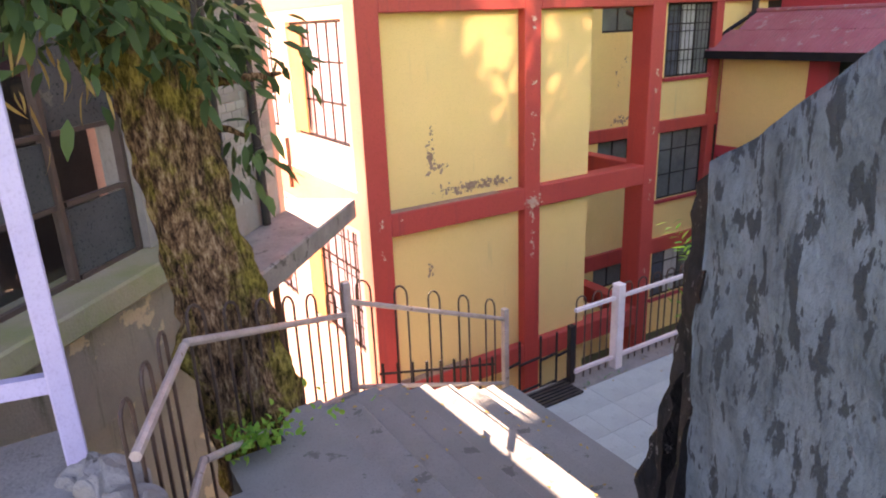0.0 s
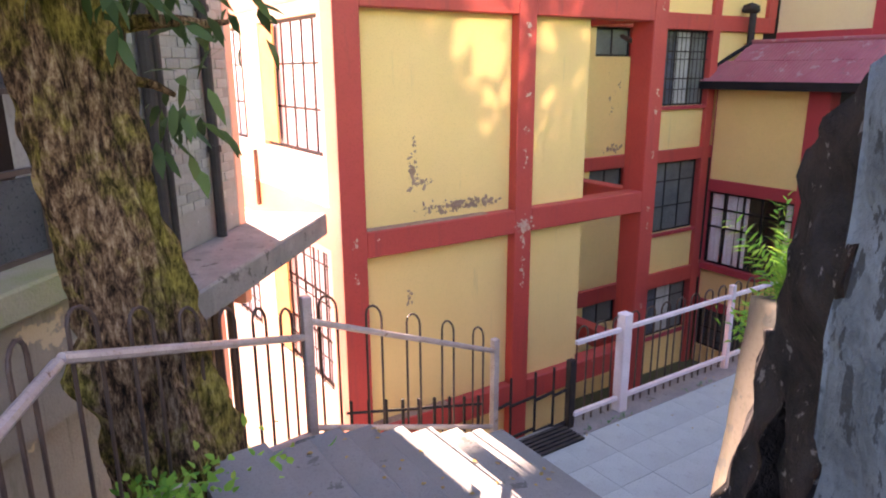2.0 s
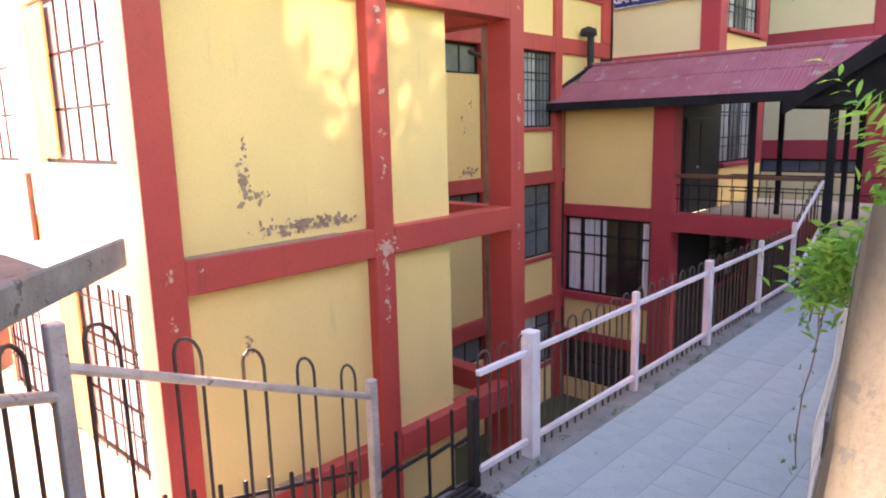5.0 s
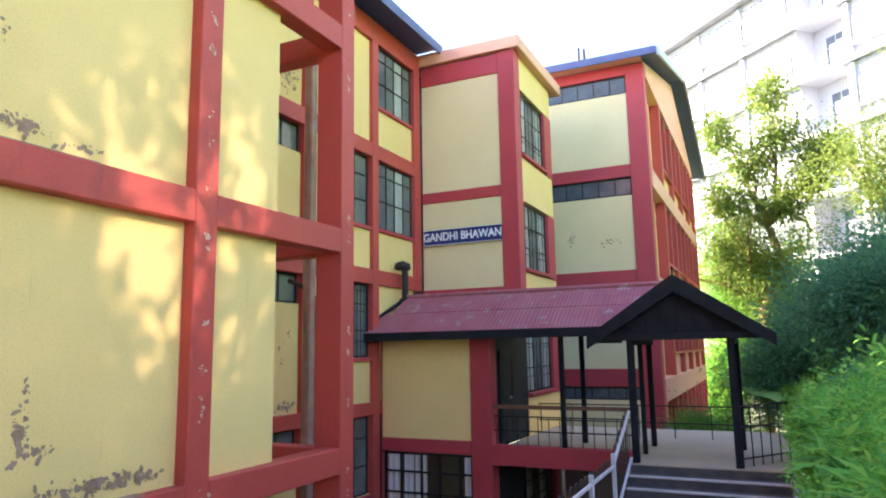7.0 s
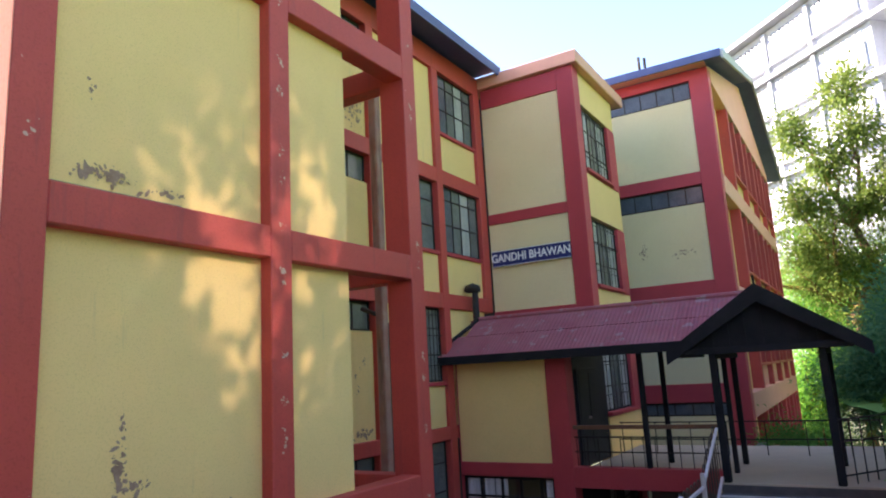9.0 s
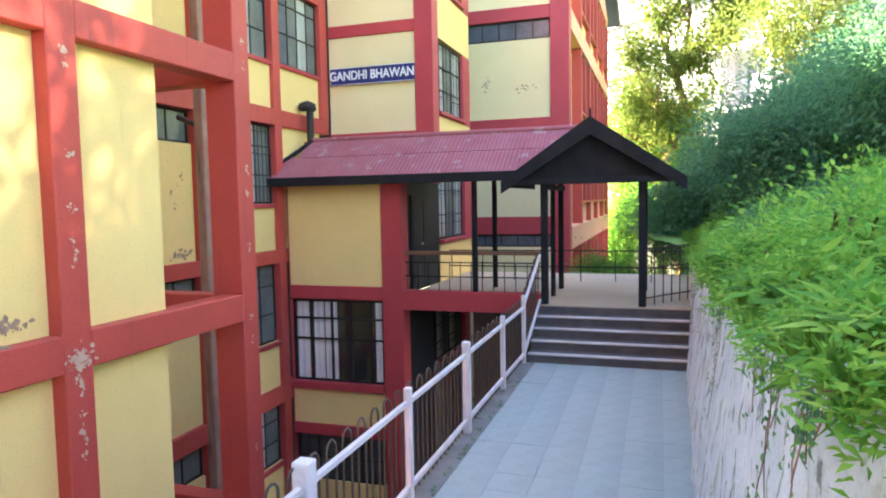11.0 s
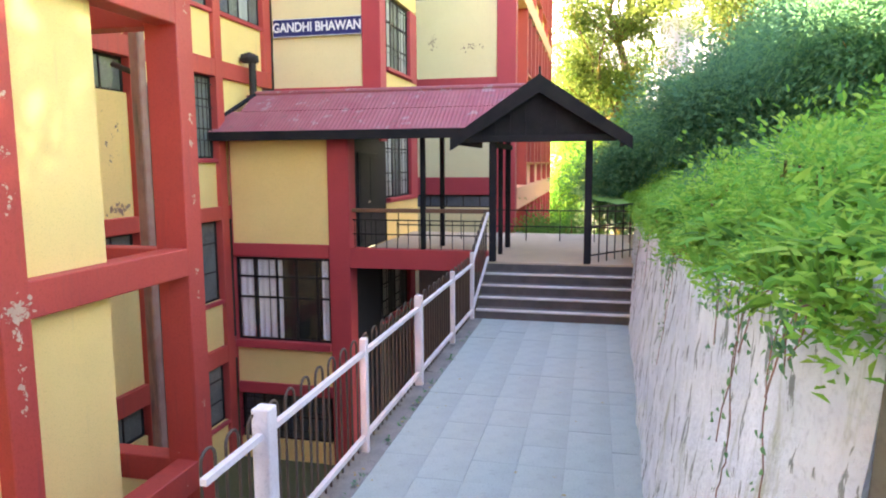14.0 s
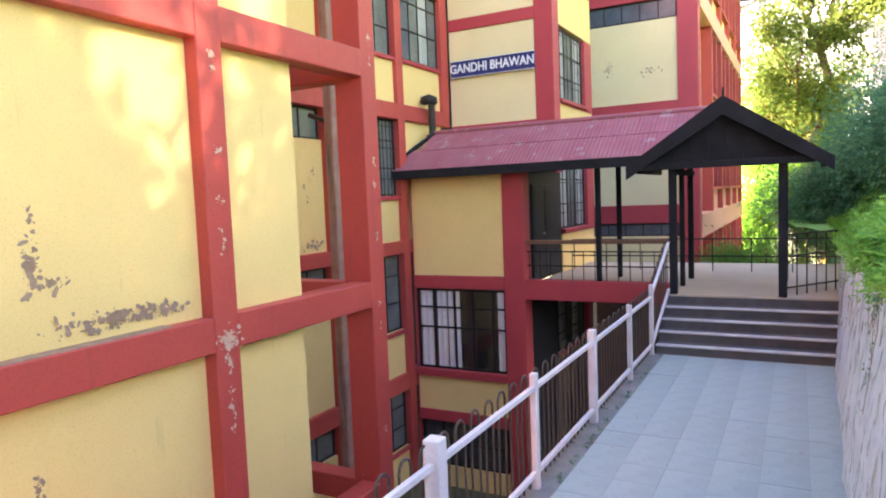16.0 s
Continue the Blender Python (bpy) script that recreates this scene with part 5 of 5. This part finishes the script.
def bank(n, x0, x1, depth, power=1.6, over=0.12):
    x = x0 + (x1 - x0) * rs.uniform(0, 1, n) ** 1.4
    edge = np.where(x < 4.4, 4.4 - (4.4 - x) * 0.95, 4.5 - 0.012 * (x - 4.4)) + over
    y = edge - depth * rs.uniform(0, 1, n) ** power
    z = np.array([hill_z(a, min(b, e - over - 0.01)) for a, b, e in zip(x, y, edge)])
    return np.stack([x, y, z], 1)


g = bank(28000, 4.85, 30, 14, 1.6)
leafy("grass", leaf_mesh("grass", g, rs.normal(size=g.shape) * 0.5 + [0, 0.15, 1], rs.normal(size=g.shape), 0.15, 0.007, GRASS, 0.4, False), None, "bright green grass on the bank", "grass", "stuff")
g = bank(17000, 4.78, 20, 7, 1.5)
lift = np.array([max(0.0, 0.12 + noise.noise((a * 1.5, b * 1.5, 2))) * 0.62 for a, b, c in g])
edge = np.array([c < 0.16 for c in 4.62 - 0.012 * (g[:, 0] - 4.4) - g[:, 1]])
g = np.repeat(g, 5, 0) + rs.normal(size=(len(g) * 5, 3)) * [0.06, 0.06, 0.05] + [0, 0, 0.07]
g[:, 2] += np.repeat(lift * ~edge, 5) * rs.uniform(0, 1, len(g)) ** 0.6 - np.repeat(edge, 5) * rs.uniform(0, 0.13, len(g))
leafy("weeds", leaf_mesh("weeds", g, rs.normal(size=g.shape) * [1, 1, 0.5] + [0, 0.25, 0.2], rs.normal(size=g.shape) * 0.5 + [0, 0, 1], 0.055, 0.021, LEAF_SUN, 0.25, False), None, "fine feathery bright weeds on the bank", "weeds", "stuff")
# rosettes of long soft leaves that bow over the edge
for n, ln, wd, mat, label in ((420, 0.19, 0.042, LEAF_SUN, "long-leaved bright weeds bowing over the wall"), (420, 0.26, 0.075, LEAF_SUN, "broad-leaved bright weeds on the bank"), (420, 0.22, 0.06, LEAF_HERB, "broad-leaved dark green weeds on the bank")):
    g = np.repeat(bank(n, 5.25, 13, 3.4, 1.2, -0.02), 9, 0)
    way = rs.normal(size=g.shape) * [1, 1, 0.25] + [0, 0.3, 0.55]
    leafy("weeds", leaf_mesh("weeds", g + [0, 0, 0.08], way, np.tile([0.0, 0, 1], (len(g), 1)) + rs.normal(size=g.shape) * 0.2, ln, wd, mat, 0.4), None, label, "weeds", "stuff")
# dead stems and thatch along the wall's rim
g = bank(5200, 5.1, 16, 0.22, 1.0, 0.10)
leafy("thatch", leaf_mesh("thatch", g + [0, 0, 0.01], rs.normal(size=g.shape) * [1, 0.6, 0.35] + [0, 0.3, -0.3], rs.normal(size=g.shape), 0.06, 0.005, DRY, 0.4, False), None, "dry brown stems matted along the wall's rim", "thatch", "stuff")
# tall thin weeds with side leaves
wp, wd = [], []
for i in range(280):
    x, y, z = bank(1, 5.4, 12, 3.2, 1.2, -0.1)[0]
    ln, lean = rs.uniform(0.25, 0.55), rs.normal(size=3) * [0.3, 0.3, 0] + [0, 0.15, 1]
    for k in range(16):
        f = k / 15
        wp.append(np.array((x, y, z)) + lean * ln * f)
        wd.append(rs.normal(size=3) * [1, 1, 0.3] + [0, 0, 0.5])
leafy("weeds", leaf_mesh("weeds", np.array(wp), np.array(wd), rs.normal(size=(len(wp), 3)) * 0.4 + [0, 0, 1], 0.09, 0.026, LEAF_SUN, 0.3), None, "tall thin leafy weeds on the bank", "weeds", "stuff")
# trailers hanging over the wall
hang, stems = [], bmesh.new()


def wall_y(x, z):
    """The retaining wall's face at a height."""
    top = 2.32 - 0.37 * (x - 5.3) / 3.7 if x < 9 else 1.95 - 0.21 * (x - 9) / 8.4
    y = 4.62 - 0.07 * (x - 5.3) / 3.7 if x < 9 else 4.55 - 0.19 * (x - 9) / 8.4
    return y + 0.22 * (1 - (z + 0.3) / (top + 0.3)), top


for i in range(22):
    x = 4.9 + 9.5 * rs.uniform() ** 1.7
    top = wall_y(x, 0)[1]
    ln = rs.uniform(0.1, 0.4) if i % 3 else rs.uniform(0.5, 1.2)
    pts = [(x, wall_y(x, top)[0] - 0.15, top + 0.08)]
    for k in range(int(ln / 0.05)):
        z = top - k * 0.05
        q = (x + 0.06 * math.sin(k * 0.45 + i) + rs.normal() * 0.012, wall_y(x, z)[0] + 0.035, z)
        pts.append(q)
        for _ in range(4 if k * 0.05 < 0.15 else (k + i) % 3):
            hang.append((q[0] + rs.normal() * 0.035, q[1] + abs(rs.normal()) * 0.02, q[2] + rs.normal() * 0.02))
    if len(pts) > 2:
        tube(stems, pts, 0.003, 4, caps=False)
hang = np.array(hang)
leafy("creeper", leaf_mesh("creeper", hang, rs.normal(size=hang.shape) * [0.7, 0.15, 0.5] + [0, 0.12, -0.5], rs.normal(size=hang.shape) * 0.3 + [0, 1, 0.3], 0.036, 0.024, LEAF_BUSH), None, "thin dark green creepers hanging over the retaining wall", "creeper", "stuff")
tagged(part("creeper_stems", stems, OLDTIMBER), "thin brown creeper stems on the retaining wall", "creeper", "", "stuff")

SHRUB = "dense blue-green shrub on the bank"
for i, (x, y, h, rx, rz, k) in enumerate(((19.5, 2.4, 1.9, 2.1, 1.7, 150), (17.0, 0.2, 2.2, 2.4, 2.0, 150), (22.5, 1.4, 2.6, 2.6, 2.4, 150), (14.0, -1.6, 2.2, 2.6, 2.0, 130), (20.0, -2.5, 2.8, 3.0, 2.6, 140), (11.5, -3.6, 2.0, 2.4, 1.9, 110), (26.0, -1.5, 3.2, 3.4, 3.2, 130), (16.0, -5.5, 2.6, 3.2, 2.6, 110), (24.0, 4.0, 1.0, 1.6, 1.6, 110), (28.0, 3.8, 0.6, 2.4, 2.4, 110), (12.0, -7.5, 2.4, 3.0, 2.4, 90), (22.0, -8.0, 3.2, 4.0, 3.4, 100))):
    z = hill_z(x, y)
    bush("shrub", SHRUB, (x, y, z + h * 0.45), (rx, rx, rz), k, 200, 0.14, LEAF_BUSH, 60 + i, None, "shrub", 0.33)
for i, (x, y, h, r, rz) in enumerate(((42.0, -2.0, 7.0, 4.6, 4.5), (33.0, -6.0, 7.0, 5.0, 5.0), (46.0, 5.0, 7.0, 5.0, 5.5), (30.0, -12.0, 7.0, 5.5, 5.0), (52.0, -10.0, 10.0, 6.5, 7.0))):
    z = hill_z(x, y)
    bush("leafy_tree", "tall light-leaved tree on the hillside", (x, y, z + h), (r, r, rz), 80, 230, 0.20, LEAF_TREE, 90 + i, (x, y, z - 0.3), "tree", 0.62)
for i in range(26):
    x = 7.2 + 8 * rs.uniform() ** 1.2
    y = 4.1 - 3.4 * rs.uniform() ** 1.2
    r = rs.uniform(0.16, 0.42)
    bush("herb", "leafy bright green herb on the bank", (x, y, hill_z(x, y) + r * 0.6), (r, r, r * 0.9), 16, 42, 0.05 + 0.012 * (i % 3), LEAF_SUN if i % 3 else LEAF_BUSH, 300 + i, None, "plant")
for i, (x, y, z, r, rz) in enumerate(((48.5, 6.9, 6.0, 3.0, 6.0), (46.8, 5.0, 3.5, 2.6, 5.0), (50.5, 3.4, 5.0, 3.2, 5.5), (47.5, 7.6, 1.0, 2.6, 4.0))):
    bush("leafy_tree", "sunlit yellow-green tree beyond the porch", (x, y, z), (r, r * 0.7, rz), 130, 130, 0.20, LEAF_SUN, 400 + i, (x, y, COURT), "tree", 0.5)
# the light-leaved tree before the white building: a forked trunk with separate heads of leaf
rs2 = np.random.RandomState(21)
TB = Vector((45.0, 4.5, COURT))
hill_tree = thing("hill_tree", "tall tree with open yellow-green crown before the white building", "tree", tuple(TB))
limb_set(hill_tree, TB, [(45.0, 4.1, 9.7)], 0.36, 0.2, "trunk", 8)
HEADS = ((45.0, 3.5, 17.3, 1.47), (45.6, 6.4, 15.7, 1.47), (44.5, 3.1, 15.0, 1.54), (45.0, 4.9, 13.6, 1.54), (45.3, 0.9, 13.9, 1.54), (44.7, 2.0, 12.4, 1.41), (45.0, 6.2, 11.6, 1.66), (44.6, 3.3, 10.9, 1.41), (45.7, 5.8, 8.6, 1.79), (44.5, 4.3, 7.3, 1.92))
limb_set(hill_tree, (45.0, 4.1, 9.7), [h[:3] for h in HEADS if h[2] > 10.5], 0.15, 0.04, "limb", 9)
limb_set(hill_tree, (45.0, 4.4, 5.0), [h[:3] for h in HEADS if h[2] < 10.5], 0.12, 0.04, "limb", 10)
tp, to = [], []
for x, y, z, r in HEADS:
    p, out, c = clumps(rs2, (x, y, z), (r, r * 1.05, r * 0.85), 26, 60, 0.38, 0.35)
    tp.append(p)
    to.append(out)
tp, to = np.concatenate(tp), np.concatenate(to)
leafy("crown", leaf_mesh("crown", tp, to, rs2.normal(size=tp.shape) * 0.5 + [0, 0, 1], 0.27, 0.13, LEAF_TREE, 0.25), hill_tree, "loose heads of small yellow-green leaves")
# unseen tree added as a mask: its leaf gaps shape the spot's dapples
dapple_tree = thing("leafy_tree", "unseen tree added on the bank to break up the spot's light", "tree", (9.9, -2.4, hill_z(9.9, -2.4) - 0.2))
SC = np.array((9.61, -1.6, 10.08))
limb_set(dapple_tree, dapple_tree.location, [(9.75, -1.9, 8.6)], 0.11, 0.06, "trunk", 12)
limb_set(dapple_tree, (9.75, -1.9, 8.6), [(8.7, -1.6, 9.4), (9.0, -1.6, 10.6), (9.9, -1.6, 11.1), (10.5, -1.6, 10.3), (10.3, -1.6, 9.5)], 0.04, 0.01, "limb", 13)
DAPPLE_GAPS = ((-0.20, -0.18, 0.16, 0.15), (-0.30, -0.02, 0.09, 0.08), (-0.18, -0.44, 0.07, 0.10), (-0.04, -0.26, 0.06, 0.06), (-0.28, 0.17, 0.13, 0.07), (0.27, 0.32, 0.10, 0.14), (0.36, 0.16, 0.09, 0.10), (0.20, -0.12, 0.08, 0.06), (0.02, 0.10, 0.05, 0.05), (-0.08, 0.38, 0.06, 0.05))
at = []
while len(at) < 2800:
    u, w = rs2.uniform(-1.6, 1.6), rs2.uniform(-1.5, 1.3)
    if u * u + w * w < 2.2 and all(((u - a) / (c + 0.03)) ** 2 + ((w - b) / (e + 0.03)) ** 2 > rs2.uniform(0.7, 1.2) for a, b, c, e in DAPPLE_GAPS):
        at.append(SC + np.array((u, rs2.normal() * 0.16, w)))
at = np.repeat(np.array(at), 5, 0) + rs2.normal(size=(14000, 3)) * 0.025
leafy("crown", leaf_mesh("crown", at, rs2.normal(size=at.shape), rs2.normal(size=at.shape), 0.085, 0.05, LEAF_TREE, 0.2), dapple_tree, "dense leaves with gaps placed to shape the dapples")
for i, (x, y, r) in enumerate(((23.6, 5.7, 1.25), (24.6, 6.9, 0.9))):
    bush("shrub", "leafy green shrub below the porch's far edge", (x, y, 0.1), (r, r, 1.5), 90, 110, 0.10, LEAF_HERB, 480 + i, (x, y, COURT), "shrub", 0.22)
# low sprig at the stone wall's end
sp, so = [], []
for i in range(17):
    a, tilt, ln = rs.uniform(0, 6.28), rs.uniform(0.1, 0.7), rs.uniform(0.2, 0.5)
    way = np.array((math.cos(a) * tilt, math.sin(a) * tilt, 1.0))
    way /= np.linalg.norm(way)
    across = np.cross(way, rs.normal(size=3))
    across /= np.linalg.norm(across)
    for k in range(28):
        f = k / 27
        q = np.array((4.47, 4.26, 2.66)) + way * ln * f + across * 0.05 * f * f
        sp.append(q)
        so.append(across * (1 if k % 2 else -1) + way * 0.55 + rs.normal(size=3) * 0.12)
leafy("fern", leaf_mesh("fern", np.array(sp), np.array(so), rs.normal(size=(len(sp), 3)) * 0.4 + [0, 0, 1], 0.075, 0.014, LEAF_SUN), None, "feathery bright green sprig on the wall's end", "plant", "stuff")

# ---- white building on the hill ----
wb = thing("white_building", "long white hillside building with rows of windows", "building", (62, 8, 0))
A, B = Vector((62.5, 11.05, 0)), Vector((52.44, 1.22, 0))
D = (B - A).normalized()
N_ = Vector((-D.y, D.x, 0))
if N_.x > 0:
    N_ = -N_
LEN = (B - A).length


def far_box(s0, s1, o0, o1, z0, z1):
    bm = bmesh.new()
    box(bm, s0, s1, o0, o1, z0, z1)
    bmesh.ops.transform(bm, matrix=Matrix(((D.x, N_.x, 0, A.x), (D.y, N_.y, 0, A.y), (0, 0, 1, 0), (0, 0, 0, 1))), verts=bm.verts)
    bmesh.ops.recalc_face_normals(bm, faces=bm.faces)
    return bm


part("wall", far_box(0, 14.1, -10, 0, 0, 28.4), FARWHITE, wb)
part("wall", far_box(14.1, 17.6, -10, -1.5, 0, 28.4), FARWHITE, wb)
part("wall", far_box(17.6, 46, -10, 0, 0, 28.4), FARWHITE, wb)
part("roof", far_box(-0.8, 46, -11, 0.9, 28.41, 28.75), FARROOF, wb)
STOREY = 3.98
for k in range(7):
    z = 28.3 - STOREY * k
    for s0, s1 in ((-0.15, 14.2), (17.5, 46)):
        part("band", far_box(s0, s1, 0.01, 0.42, z - STOREY + 0.05, z - STOREY + 0.32), FARWHITE, wb)
        # Grey gutter strip also draws the thin shadow line under each floor band.
        part("gutter_shade_line", far_box(s0, s1, 0.01, 0.5, z - STOREY - 0.06, z - STOREY + 0.049), FARROOF, wb)
    part("band", far_box(14.2, 17.5, -1.49, 0.40, z - STOREY - 0.04, z - STOREY + 0.28), FARWHITE, wb)
    w = part("window", far_box(15.1, 16.7, -1.49, -1.40, z - 3.3, z - 0.9), FARWHITE, wb)
    for q in range(2):
        for h in range(3):
            part("pane", far_box(15.2 + 0.75 * q, 15.85 + 0.75 * q, -1.395, -1.37, z - 3.2 + 0.78 * h, z - 2.5 + 0.78 * h), FARPANE, w)
    for i in range(7):
        c = 0.5 + 4.55 * i if i < 3 else 18.4 + 4.55 * (i - 3)
        part("pilaster", far_box(c - 0.42, c - 0.12, 0.01, 0.30, z - STOREY + 0.33, z - 0.1), FARWHITE, wb)
        w = part("window", far_box(c, c + 3.9, 0.02, 0.16, z - 2.85, z - 1.15), FARWHITE, wb)
        for q in range(7):
            part("pane", far_box(c + 0.12 + q * 0.53, c + 0.50 + q * 0.53, 0.165, 0.185, z - 2.65, z - 1.35), FARSHEEN, w)
        part("sill", far_box(c - 0.05, c + 3.95, 0.02, 0.36, z - 3.0, z - 2.86), FARWHITE, w)
        for q in range(8):
            part("vent", far_box(c + 0.10 + q * 0.48, c + 0.40 + q * 0.48, 0.01, 0.06, z - 0.80, z - 0.42), FARPANE, w)

# ---- paving tiles ----
TILE = 0.44
nx, ny = int((WALK_X1 - WALK_X0) / TILE), 6
tx, ty = (WALK_X1 - WALK_X0) / nx, 2.55 / ny
tb = bmesh.new()
box(tb, -tx / 2 + 0.001, tx / 2 - 0.001, -ty / 2 + 0.0015, ty / 2 - 0.0015, -0.02, 0.0)
tm = bpy.data.meshes.new("tile")
tb.to_mesh(tm)
tb.free()
tm.materials.append(PAVER)
r = random.Random(4)
for i in range(nx):
    for j in range(ny):
        ob = new("tile", tm)
        ob.parent = floor
        ob.location = (WALK_X0 + (i + 0.5) * tx, WALK_Y0 + 0.02 + (j + 0.5) * ty, r.uniform(-0.002, 0.002))
kerb = boxed(WALK_X0, WALK_X1, 7.12, 7.455, -0.02, 0.004, bevel=0.003)
structure("kerb", kerb, CONCRETE, "rough grey kerb under the railing", "kerb")
